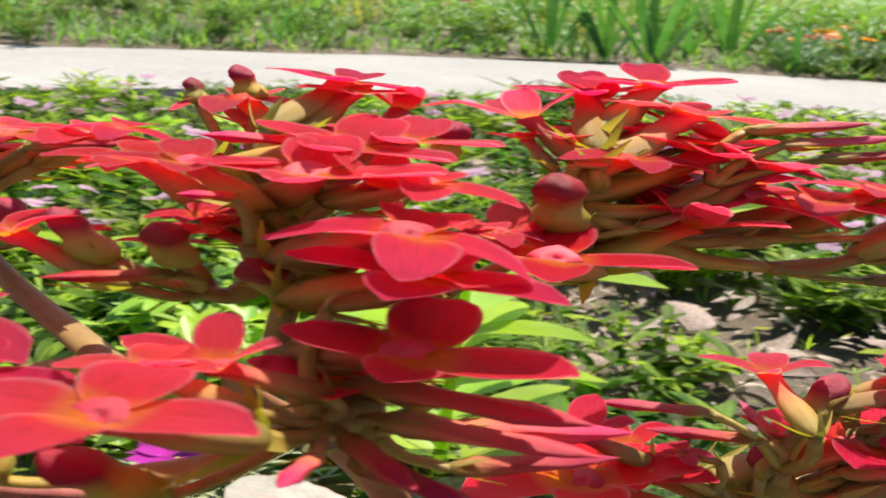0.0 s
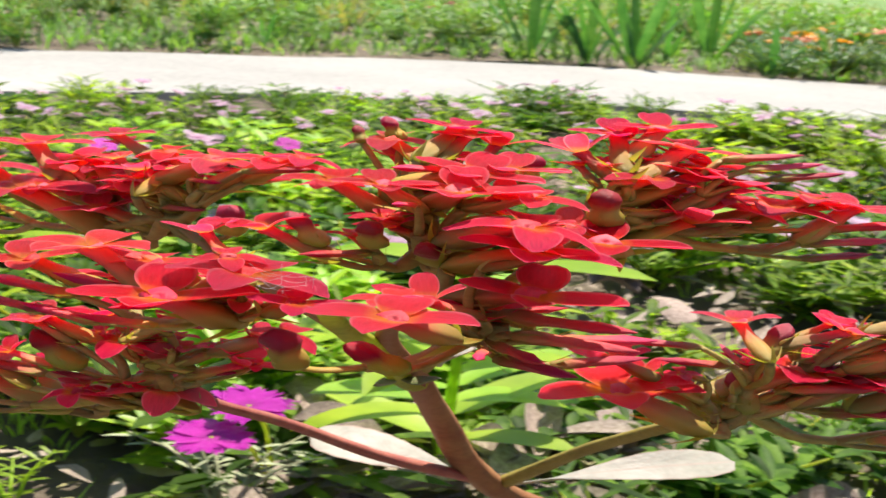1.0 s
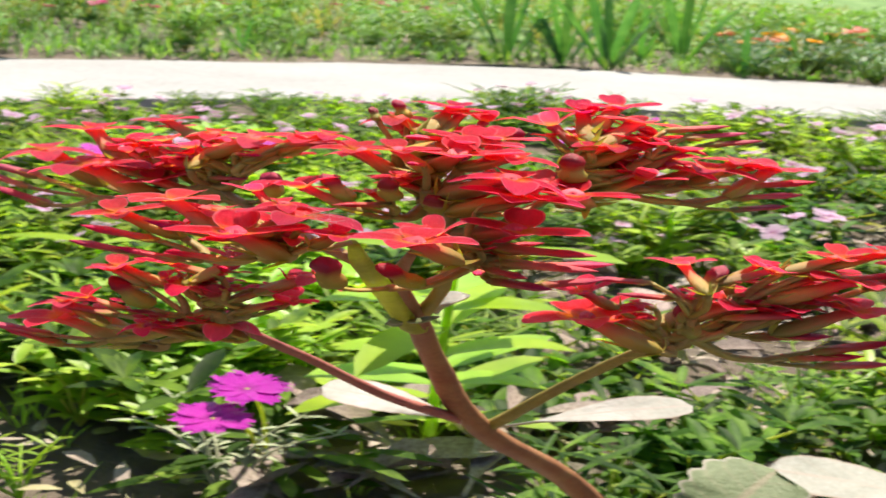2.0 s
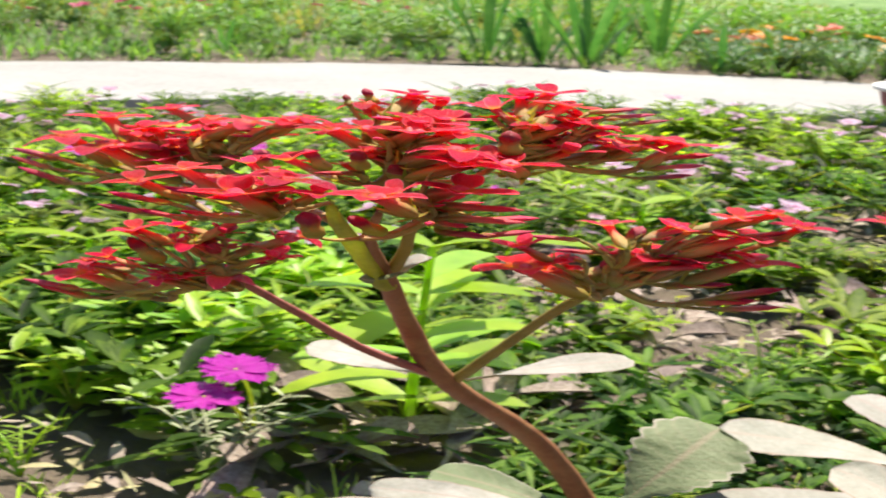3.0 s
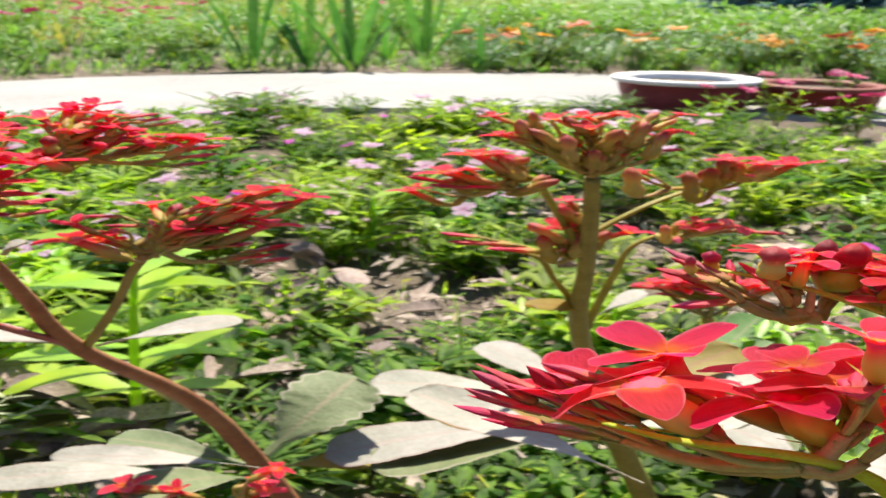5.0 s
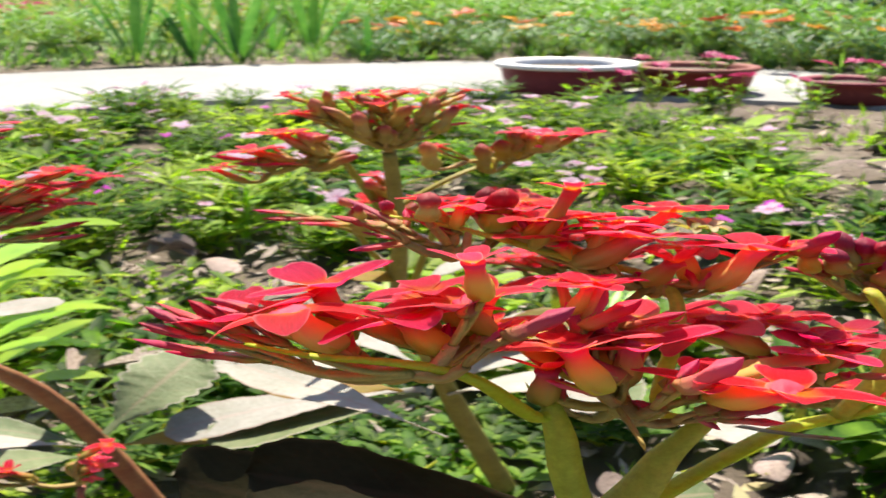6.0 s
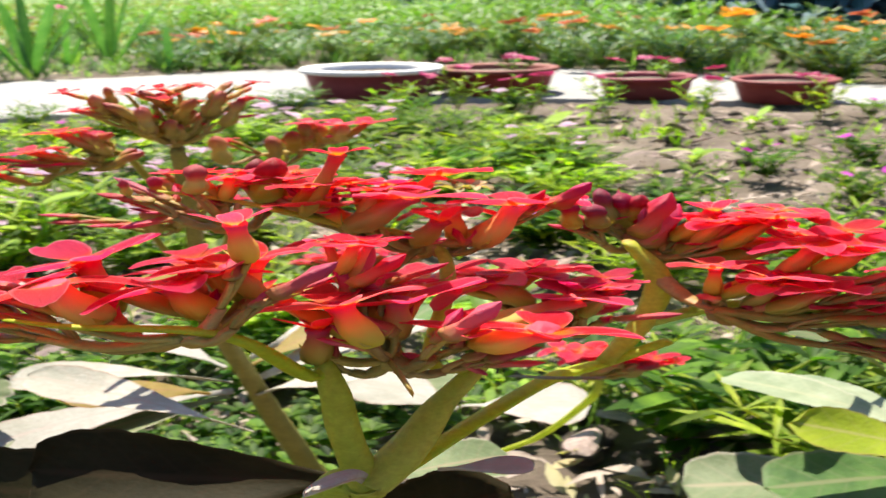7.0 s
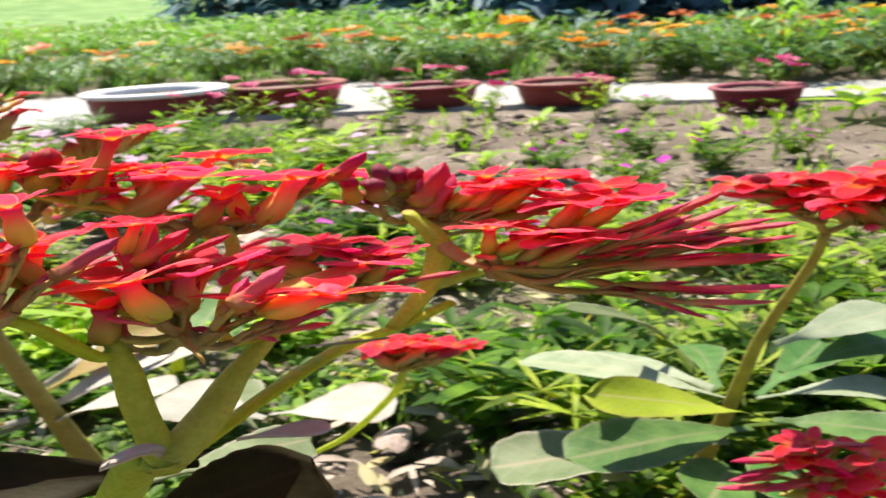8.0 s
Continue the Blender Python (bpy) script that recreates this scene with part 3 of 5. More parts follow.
def kalanchoe(label, stem, branches, hubs, cymes, leaves, stem_mat=STEM_RED, twig=1.0, group="kalanchoe plants in the bed", stout=0.82, swell=1.27, fill=2.0, fill_size=(0.42, 0.72), fill_kinds="bccoo", faded=False, lean=0.12):
    line = raised(to_ground(stem))
    plant = root("kalanchoe_plant", (line[0][0] / 1000, line[0][1] / 1000, 0), label, "kalanchoe", group, FLAT)
    rod("stem", line, stem_mat, plant, 12, stout)
    joints = smooth_line(line, 8)
    for k, b in enumerate(branches):
        way = raised(b)
        near = min(joints, key=lambda q: (Vector(q[:3]) - Vector(way[0][:3])).length)
        if 0.5 < (Vector(near[:3]) - Vector(way[0][:3])).length < 60:
            way = [(*near[:3], way[0][3])] + way
        joints = joints + smooth_line(way, 8)
        rod("branch", way, stem_mat if stem_mat is not STEM_RED else (STEM_GREEN, STEM_OLIVE, STEM_RED, STEM_OLIVE)[k], plant, 10, stout)
    ends = [line[-1]] + [q for b in branches for q in (raised(b)[-1], raised(b)[-2])]
    for hub, rows in zip(raised(hubs), cymes):
        near = min(ends, key=lambda q: (Vector(q[:3]) - Vector(hub[:3])).length)
        if (Vector(near[:3]) - Vector(hub[:3])).length > 3:
            mid = [(a + b) / 2 for a, b in zip(near, hub)]
            mid[2] -= 2
            rod("branch", [(*near[:3], near[3] * 0.9), mid, (*hub[:3], hub[3] * 0.8)], STEM_TAN, plant, 8, stout)
        if len(rows[0]) > 5:
            side_bloom(plant, hub, [(*q[:5], q[5] / FLAT, *q[6:]) for q in raised(rows)], twig)
            continue
        full = list(raised(rows))
        for x, y, z, d, kind in raised(rows):
            for _ in range(int(fill + RNG.random()) if kind in "oc" or (faded and kind == "d") else 0):
                k = RNG.uniform(0.40, 0.95)
                full.append((hub[0] + (x - hub[0]) * k + RNG.uniform(-0.35, 0.35) * d, hub[1] + (y - hub[1]) * k + RNG.uniform(-0.1, 0.4) * d, hub[2] + (z - hub[2]) * k + RNG.uniform(-0.2, 0.3) * d, RNG.uniform(*fill_size) * d * (1.7 if kind == "d" else 1), RNG.choice(fill_kinds)))
        bloom(plant, hub, full, twig, swell, faded, lean)
    add_leaves(plant, raised(raised(leaves), 5))
    return plant

# ---- setting ----
def sheet(name, outline, z, mat, cut=0.25, rough=0.0, kind_label="", low=0.02):
    """A level slab with a wavy outline and a side that goes down into the ground."""
    bm = bmesh.new()
    line = []
    n = len(outline)
    for i in range(n):
        a, b = Vector(outline[i]), Vector(outline[(i + 1) % n])
        steps = max(1, int((b - a).length / cut))
        for k in range(steps):
            p = a.lerp(b, k / steps)
            line.append(p + Vector((noise.noise((p.x * 2.3, p.y * 2.3, 1)), noise.noise((p.x * 2.3, p.y * 2.3, 7)))) * rough)
    top = [bm.verts.new((p.x, p.y, z)) for p in line]
    bot = [bm.verts.new((p.x, p.y, z - low)) for p in line]
    bm.faces.new(top)
    for i in range(len(line)):
        j = (i + 1) % len(line)
        bm.faces.new((top[i], bot[i], bot[j], top[j]))
    bmesh.ops.recalc_face_normals(bm, faces=bm.faces)
    me = bpy.data.meshes.new(name)
    bm.to_mesh(me)
    bm.free()
    ob = place(name, me, mat)
    return tagged(ob, kind_label, "", "", "structure")


def ground_sheet():
    xs = sorted({*np.round(np.arange(-2.2, 3.6, 0.035), 3), *(-60.0, -30.0, -15.0, -8.0, -5.0, -3.5, -2.8, 4.0, 5.0, 7.0, 10.0, 16.0, 30.0, 60.0)})
    ys = sorted({*np.round(np.arange(-0.3, 3.4, 0.035), 3), *(-40.0, -20.0, -8.0, -3.0, -1.2, -0.6, 3.8, 4.4, 5.2, 6.5, 8.0, 11.0, 16.0, 30.0, 60.0, 100.0)})
    sh = Shape()
    rows = []
    for y in ys:
        near = 1.0 if -0.4 < y < 2.5 else 0.2
        rows.append([(x, y, -0.022 if -3 < x < 5 and on_path(x, y, 0.06) else -0.006 + near * (0.014 * noise.noise((x * 6, y * 6, 0)) + 0.007 * noise.noise((x * 23, y * 23, 3)))) for x in xs])
    sh.grid(rows, [[(0, 0)] * len(xs) for _ in ys])
    return tagged(place("ground", sh.mesh("ground"), SOIL), "dry grey-brown garden soil with small clods", "", "", "structure")


NEAR_EDGE = ((-6.0, 0.9), (-1.6, 1.95), (-1.0, 2.28), (-0.4, 2.62), (0.1, 2.80), (0.9, 2.87), (1.5, 2.62), (2.1, 2.1), (3.2, 0.9), (5.0, -1.2))
FAR_EDGE = ((7.0, -1.4), (4.4, 0.5), (3.2, 1.5), (2.74, 1.95), (2.56, 2.3), (2.40, 2.85), (2.1, 3.6), (1.8, 3.95), (1.2, 4.05), (0.5, 4.02), (-0.25, 3.83), (-0.8, 3.5), (-1.3, 3.2), (-6.0, 1.6))
sheet("path", NEAR_EDGE + FAR_EDGE, 0.001, PATH_MAT, 0.12, 0.05, "pale sun-bleached earth garden path", 0.03)
sheet("lawn", ((-40.0, 5.2), (1.0, 5.6), (5.0, 4.6), (9.0, 2.0), (40.0, -4.0), (40.0, 70.0), (-40.0, 70.0)), 0.004, LAWN, 0.5, 0.2, "rough sunlit green lawn beyond the flower beds", 0.03)


def meadow_bank():
    """The far meadow rising gently to the skyline."""
    sh = Shape()
    xs = [-60 + 2.0 * k for k in range(71)]
    rows = []
    for k in range(9):
        u = k / 8
        rows.append([(x, 24 + 30 * u, -0.02 + 2.6 * u * u * (3 - 2 * u) + 0.25 * u * noise.noise((x * 0.3, u * 3, 2))) for x in xs])
    sh.grid(rows, [[(0, 0)] * len(xs) for _ in rows])
    return tagged(place("meadow_bank", sh.mesh("meadow_bank"), LAWN), "gently rising green meadow in the distance", "", "", "structure")


meadow_bank()


# ---- leafy bed plants ----
def blade(shape, base, direction, length, width, droop, fold=0.25, nu=4, lift=0.0):
    """One lance leaf from base along direction, folded along its midrib and bending down."""
    d = direction.normalized()
    side = d.cross(UP)
    side = side.normalized() if side.length > 1e-4 else Vector((1, 0, 0))
    up = side.cross(d)
    rows, coords = [], []
    for i in range(nu + 1):
        u = i / nu
        half = width / 2 * (0.12 + 1.9 * u ** 0.7 * (1 - u) ** 0.62)
        if i == nu:
            half = width * 0.02
        mid = base + d * length * u - UP * droop * length * u * u
        rows.append([mid - side * half + up * half * fold, mid, mid + side * half + up * half * fold])
        coords.append([(u, 1), (u, 0), (u, 1)])
    shape.grid(rows, coords)


def clump(name, seed, stems, pairs, leaf, width, height, spread, mat, squash=0.5, droop=0.25, label="", category="bedding plant", bloom_mat=None, blooms=0, bloom_size=0.024, petals=5, tall=0.0, jag=0.02):
    r = random.Random(seed)
    plant = root(name, (0, 0, 0), label, category, "bedding plants")
    fol, stm = Shape(), Shape()
    tips = []
    for s in range(stems):
        w = 2 * math.pi * (s + r.uniform(-0.3, 0.3)) / stems
        reach = spread * math.sqrt(r.uniform(0.08, 1.0))
        top = Vector((math.cos(w) * reach, math.sin(w) * reach, height * r.uniform(0.6, 1.1) * squash))
        mid = Vector((top.x * 0.45, top.y * 0.45, top.z * 0.6))
        line = smooth_line([(0, 0, -0.004, 0.0014), (*mid, 0.0012), (*top, 0.0008)], 4)
        sweep(stm, line, 5)
        tips.append(top)
        for k in range(pairs):
            q = line[min(len(line) - 1, int((k + 1.2) / (pairs + 0.2) * (len(line) - 1)))]
            turn = r.uniform(0, math.pi)
            for flip in (0, math.pi):
                ww = turn + flip + r.uniform(-0.3, 0.3)
                d = Vector((math.cos(ww), math.sin(ww), r.uniform(0.15, 0.75) * squash))
                blade(fol, Vector(q[:3]), d, leaf * r.uniform(0.6, 1.15), width * r.uniform(0.7, 1.2), r.uniform(0, droop) * squash)
        for k in range(3):
            ww = r.uniform(0, 6.28)
            blade(fol, top, Vector((math.cos(ww), math.sin(ww), 0.8 * squash)), leaf * 0.6, width * 0.7, 0.1)
    place("shoot", stm.mesh("shoot"), STEM_GREEN, plant)
    place("foliage", fol.mesh("foliage"), mat, plant)
    if blooms:
        fm = [flower_mesh(seed + 40 + k, 0.06, -0.02, 0.05, petals, 0.19 if petals < 8 else 0.10, 0.28, jag) for k in range(2)]
        for me in fm:
            me.materials.append(bloom_mat)
        for t in r.sample(tips, min(blooms, len(tips))):
            at = t + Vector((r.uniform(-0.01, 0.01), r.uniform(-0.01, 0.01), 0.012 + tall * r.uniform(0.6, 1.0)))
            sz = bloom_size * r.uniform(0.75, 1.15)
            fl = place("flower", r.choice(fm), None, plant, aim(at, Vector((r.uniform(-0.2, 0.2), r.uniform(-0.35, 0.05), 1)), r.uniform(0, 6), (sz, sz, sz)))
            sh = Shape()
            sweep(sh, [(*t, 0.0009), (*at, 0.0009)], 5)
            place("stalk", sh.mesh("stalk"), STEM_GREEN, fl)
    return plant


def scatter(kinds, spots, seed):
    """Sets copies of the first plants on the spots: x, y, size."""
    r = random.Random(seed)
    used = set()
    for x, y, s in spots:
        k = r.choice(kinds)
        m = pose(x, y, 0, 0, 0, r.uniform(0, 360)) @ Matrix.Diagonal((s, s, s * r.uniform(0.85, 1.2), 1))
        if k not in used:
            used.add(k)
            k.matrix_basis = m
        else:
            c = copy_thing(k, Matrix.Identity(4))
            c.matrix_basis = m
    for k in kinds:
        if k not in used:
            k.matrix_basis = pose(-3.0 - r.random(), 1.6, 0)


def on_path(x, y, margin=0.0):
    def edge(line, x):
        pts = sorted(line)
        return float(np.interp(x, [p[0] for p in pts], [p[1] for p in pts]))
    return edge(NEAR_EDGE, x) - margin < y < edge(FAR_EDGE, x) + margin


ground_sheet()


def bed_spots(seed, n, near, far, left, right, size, keep=lambda x, y: True, gap=0.11):
    """Spots in a fan in front of the camera's stand, at bearings left to right (degrees) and distances near to far."""
    r = random.Random(seed)
    spots = []
    for _ in range(n * 30):
        if len(spots) >= n:
            break
        w, d = radians(r.uniform(left, right)), math.sqrt(r.uniform(near ** 2, far ** 2))
        x, y = 0.08 + math.sin(w) * d, -0.02 + math.cos(w) * d
        if keep(x, y) and all((x - a) ** 2 + (y - b) ** 2 > gap ** 2 for a, b, _ in spots):
            spots.append((x, y, r.uniform(*size)))
    return spots


BARE = ((1.12, 2.45, 0.22), (1.45, 2.25, 0.15), (0.20, 1.00, 0.09), (0.02, 0.70, 0.075), (-0.12, 0.61, 0.085), (-0.27, 0.60, 0.10), (0.10, 1.12, 0.07), (-0.25, 1.3, 0.09), (0.45, 1.35, 0.12), (0.75, 1.2, 0.12), (0.0, 1.75, 0.12), (0.4, 2.0, 0.12), (0.28, 0.98, 0.10), (0.56, 0.96, 0.17), (0.44, 0.50, 0.10), (1.35, 1.75, 0.28), (1.75, 1.55, 0.30), (-0.02, 0.62, 0.08), (0.17, 0.82, 0.05), (0.52, 0.40, 0.06), (0.33, 0.66, 0.05), (-0.06, 0.86, 0.06), (0.08, 0.95, 0.05), (-0.30, 0.85, 0.06), (0.62, 0.72, 0.09), (0.40, 0.74, 0.05), (-0.17, 0.66, 0.07), (-0.22, 0.69, 0.07), (-0.09, 0.73, 0.05), (1.55, 2.0, 0.36), (1.28, 1.55, 0.22), (1.22, 2.42, 0.16), (1.9, 1.3, 0.3), (1.15, 2.1, 0.14))


def in_bed(x, y):
    near = NEAR_EDGE
    return y < float(np.interp(x, [p[0] for p in near], [p[1] for p in near])) - 0.34 and all((x - a) ** 2 + (y - b) ** 2 > c * c for a, b, c in BARE)


def behind(x, y):
    pts = sorted(FAR_EDGE)
    return y > float(np.interp(x, [p[0] for p in pts], [p[1] for p in pts])) + 0.05


GREEN_LABEL = "bushy green bedding plant with narrow lance-shaped leaves"
bed_green = [clump("bedding_plant", 1 + k, 9, 6, 0.046, 0.0135, 0.10, 0.080, BED_LEAF if k % 2 else BED_LEAF_PALE, label=GREEN_LABEL) for k in range(4)]
bed_narrow = [clump("bedding_plant", 101 + k, 11, 7, 0.060, 0.0070, 0.10, 0.075, BED_LEAF_PALE if k else BED_LEAF, label="tufted green bedding plant with narrow pointed leaves") for k in range(2)]
bed_pink = [clump("flowering_plant", 11 + k, 9, 6, 0.044, 0.012, 0.10, 0.078, BED_LEAF if k else BED_LEAF_PALE, label="green bedding plant topped with pale pink flowers",
                  category="flowering plant", bloom_mat=PALE_PINK, blooms=5, bloom_size=0.031) for k in range(3)]
bed_magenta = [clump("flowering_plant", 21 + k, 10, 6, 0.044, 0.010, 0.095, 0.078, BED_LEAF, label="green bedding plant with a few magenta flowers",
                     category="flowering plant", bloom_mat=MAGENTA, blooms=2, bloom_size=0.028) for k in range(2)]
bed_low = [clump("ground_cover_plant", 31 + k, 12, 4, 0.026, 0.012, 0.045, 0.070, BED_LEAF_PALE if k else BED_LEAF, label="low fresh green ground-cover plant with small leaves", category="ground cover") for k in range(2)]
scatter(bed_green + bed_narrow + bed_low, bed_spots(1, 68, 0.62, 1.25, -34, 62, (0.6, 1.2), in_bed, 0.066), 1)
scatter(bed_green[:3] + bed_narrow + bed_pink, bed_spots(2, 140, 1.15, 2.95, -34, 34, (0.7, 1.2), in_bed, 0.10), 2)
bed_bright = [clump("bedding_plant", 111 + k, 8, 5, 0.050, 0.015, 0.10, 0.075, LIME_LEAF, label="fresh lime-green bedding plant with lance-shaped leaves") for k in range(3)]
scatter(bed_bright, bed_spots(21, 22, 0.80, 1.5, -33, -6, (0.6, 1.0), lambda x, y: True, 0.12), 21)
scatter(bed_bright + bed_narrow[1:] + bed_green[:1], bed_spots(23, 34, 0.85, 1.8, -34, -7, (0.7, 1.1), lambda x, y: True, 0.10), 23)
scatter(bed_bright, bed_spots(24, 9, 0.74, 0.98, -27, -13, (0.55, 0.8), lambda x, y: True, 0.07), 24)
scatter(bed_bright, bed_spots(22, 16, 0.80, 2.4, 2, 30, (0.5, 0.9), in_bed, 0.18), 22)
scatter(bed_low, bed_spots(5, 40, 0.54, 0.85, -14, 62, (0.6, 0.9), in_bed, 0.05), 5)
scatter(bed_pink + bed_magenta, bed_spots(3, 16, 1.0, 2.6, -30, 36, (0.85, 1.2), in_bed, 0.2), 3)
scatter(bed_green + bed_magenta + bed_low, bed_spots(4, 46, 1.2, 2.7, 30, 62, (0.7, 1.1), in_bed, 0.2), 4)

# ---- plants beyond the path ----
def sword_plant(seed, n, length, width):
    r = random.Random(seed)
    plant = root("sword_leaved_plant", (0, 0, 0), "tall upright plant with long sword-shaped green leaves", "sword plant", "sword plants beyond the path")
    for k in range(n):
        sh = Shape()
        w = math.pi * (k + 0.5) / n + r.uniform(-0.1, 0.1)
        lean = math.cos(w) * 0.75
        d = Vector((lean, r.uniform(-0.4, 0.1), 1.0))
        blade(sh, Vector((lean * 0.02, r.uniform(-0.015, 0.015), -0.01)), d, length * r.uniform(0.7, 1.1), width * r.uniform(0.8, 1.1), 0.10 * abs(lean), 0.35, 7)
        place("leaf", sh.mesh("leaf"), SWORD_LEAF, plant)
    return plant


def set_at(ob, x, y, s=1.0, turn=0.0, z=0.0):
    ob.matrix_basis = pose(x, y, z, 0, 0, turn) @ Matrix.Diagonal((s, s, s, 1))


for k, (x, y, s) in enumerate(((0.03, 4.20, 1.0), (0.24, 4.26, 0.95), (0.39, 4.17, 1.15), (0.74, 4.75, 1.15), (0.86, 4.12, 0.75), (-0.86, 3.88, 0.4), (1.12, 4.35, 0.6), (0.55, 4.6, 0.7))):
    set_at(sword_plant(k, 7 if s > 0.8 else 5, 0.34, 0.056), x, y, s, (-12 + 9 * k) % 24 - 12)

far_bush = [clump("leafy_bush", 51 + k, 14, 5, 0.075, 0.018, 0.20, 0.17, FAR_LEAF, 0.8, label="low leafy green plant beyond the path", category="bush") for k in range(3)]
far_crimson = [clump("flowering_bush", 56 + k, 10, 5, 0.06, 0.013, 0.20, 0.15, FAR_LEAF, 0.8, label="low green plant with dark crimson flowers", category="flowering bush", bloom_mat=CRIMSON, blooms=4, bloom_size=0.085, petals=9, tall=0.04) for k in range(2)]
marigold = [clump("marigold_plant", 61 + k, 16, 7, 0.05, 0.010, 0.120, 0.16, FEATHER_LEAF, 0.85, label="feathery green marigold plant with " + ("yellow", "orange", "orange", "rust-red")[k] + " flowers", category="marigold",
                  bloom_mat=(YELLOW, ORANGE, ORANGE, RUST)[k], blooms=1, bloom_size=0.100, petals=12, tall=0.03) for k in range(4)]
scatter(far_bush + far_crimson, bed_spots(6, 100, 3.5, 8.0, -32, 14, (0.6, 1.2), lambda x, y: behind(x, y) and x < 0.9 and not (-0.15 < x < 1.0 and y < 5.2), 0.25), 6)
scatter(marigold + far_bush[:2], bed_spots(7, 140, 3.1, 6.3, 10, 66, (0.85, 1.3), lambda x, y: behind(x, y) and x >= 0.7, 0.26), 7)
scatter(marigold, bed_spots(8, 44, 3.0, 4.6, 30, 66, (1.1, 1.5), behind, 0.26), 8)
scatter(far_bush, bed_spots(26, 110, 5.6, 9.0, 4, 36, (0.9, 1.25), behind, 0.32), 26)
scatter(marigold, bed_spots(9, 24, 4.5, 6.2, 10, 30, (0.85, 1.1), behind, 0.26), 10)


def tufts(name, seed, n, near, far, left, right, length, width, mat, label, keep):
    r = random.Random(seed)
    sh = Shape()
    done = 0
    while done < n:
        w, d = radians(r.uniform(left, right)), math.sqrt(r.uniform(near ** 2, far ** 2))
        x, y = 0.08 + math.sin(w) * d, math.cos(w) * d
        if not keep(x, y):
            continue
        done += 1
        for _ in range(5):
            ww = r.uniform(0, 6.28)
            blade(sh, Vector((x + r.uniform(-0.02, 0.02) * d / 4, y, -0.006)), Vector((math.cos(ww) * 0.6, math.sin(ww) * 0.6, r.uniform(0.5, 1.2))), length * r.uniform(0.5, 1.2), width, r.uniform(0.05, 0.5), 0.2, 3)
    return tagged(place(name, sh.mesh(name), mat), label, "grass", "", "stuff")


tufts("meadow_grass", 1, 3600, 7.0, 22.0, -34, 66, 0.20, 0.022, FAR_LEAF, "rough green grass beyond the flower beds", lambda x, y: True)
tufts("dry_grass", 2, 1300, 5.2, 20.0, -34, 16, 0.26, 0.018, STRAW, "dry straw-coloured grass among the green", lambda x, y: True)
tufts("bed_grass", 3, 420, 0.55, 1.3, -32, 62, 0.035, 0.0022, LIME_LEAF, "fine bright green grass blades between the bed plants", lambda x, y: True)
tufts("bed_weeds", 4, 500, 1.2, 2.7, -30, 62, 0.045, 0.006, BED_LEAF_PALE, "small green weeds between the bed plants", lambda x, y: not on_path(x, y, 0.02))
def crumbs(name, seed, n, near, far, left, right, mat, label):
    """Small bits of dead leaf and straw lying flat on the soil."""
    r = random.Random(seed)
    sh = Shape()
    for _ in range(n):
        w, d = radians(r.uniform(left, right)), math.sqrt(r.uniform(near ** 2, far ** 2))
        x, y = 0.08 + math.sin(w) * d, math.cos(w) * d
        if on_path(x, y, 0.05):
            continue
        ww = r.uniform(0, 6.28)
        size = r.uniform(0.010, 0.034)
        blade(sh, Vector((x, y, 0.006 + r.uniform(0, 0.006))), Vector((math.cos(ww), math.sin(ww), r.uniform(-0.1, 0.35))), size, size * r.uniform(0.12, 0.55), r.uniform(-0.2, 0.3), r.uniform(-0.4, 0.6), 3)
    return tagged(place(name, sh.mesh(name), mat), label, "litter", "", "stuff")


crumbs("leaf_litter", 6, 2600, 0.5, 1.7, -32, 62, LITTER, "small grey-brown bits of dead leaf on the soil")
crumbs("straw_litter", 7, 900, 0.5, 1.6, -32, 62, STRAW, "short pale straws scattered on the soil")
crumbs("pale_verge_litter", 19, 900, 3.6, 5.2, -32, 12, STRAW, "pale dry straw on the soil beyond the path")
crumbs("verge_litter", 9, 1500, 3.7, 6.0, -32, 12, LITTER, "grey bits of dead leaf on the soil beyond the path")
crumbs("far_leaf_litter", 8, 1600, 1.5, 2.7, -32, 62, LITTER, "grey-brown bits of dead leaf among the bed plants")
tufts("verge_grass", 15, 520, 3.3, 4.9, -32, 40, 0.10, 0.010, FAR_LEAF, "short green grass along the far edge of the path", behind)
tufts("verge_weeds", 5, 1300, 3.4, 6.5, -32, 64, 0.09, 0.012, FAR_LEAF, "small green weeds beyond the path", behind)


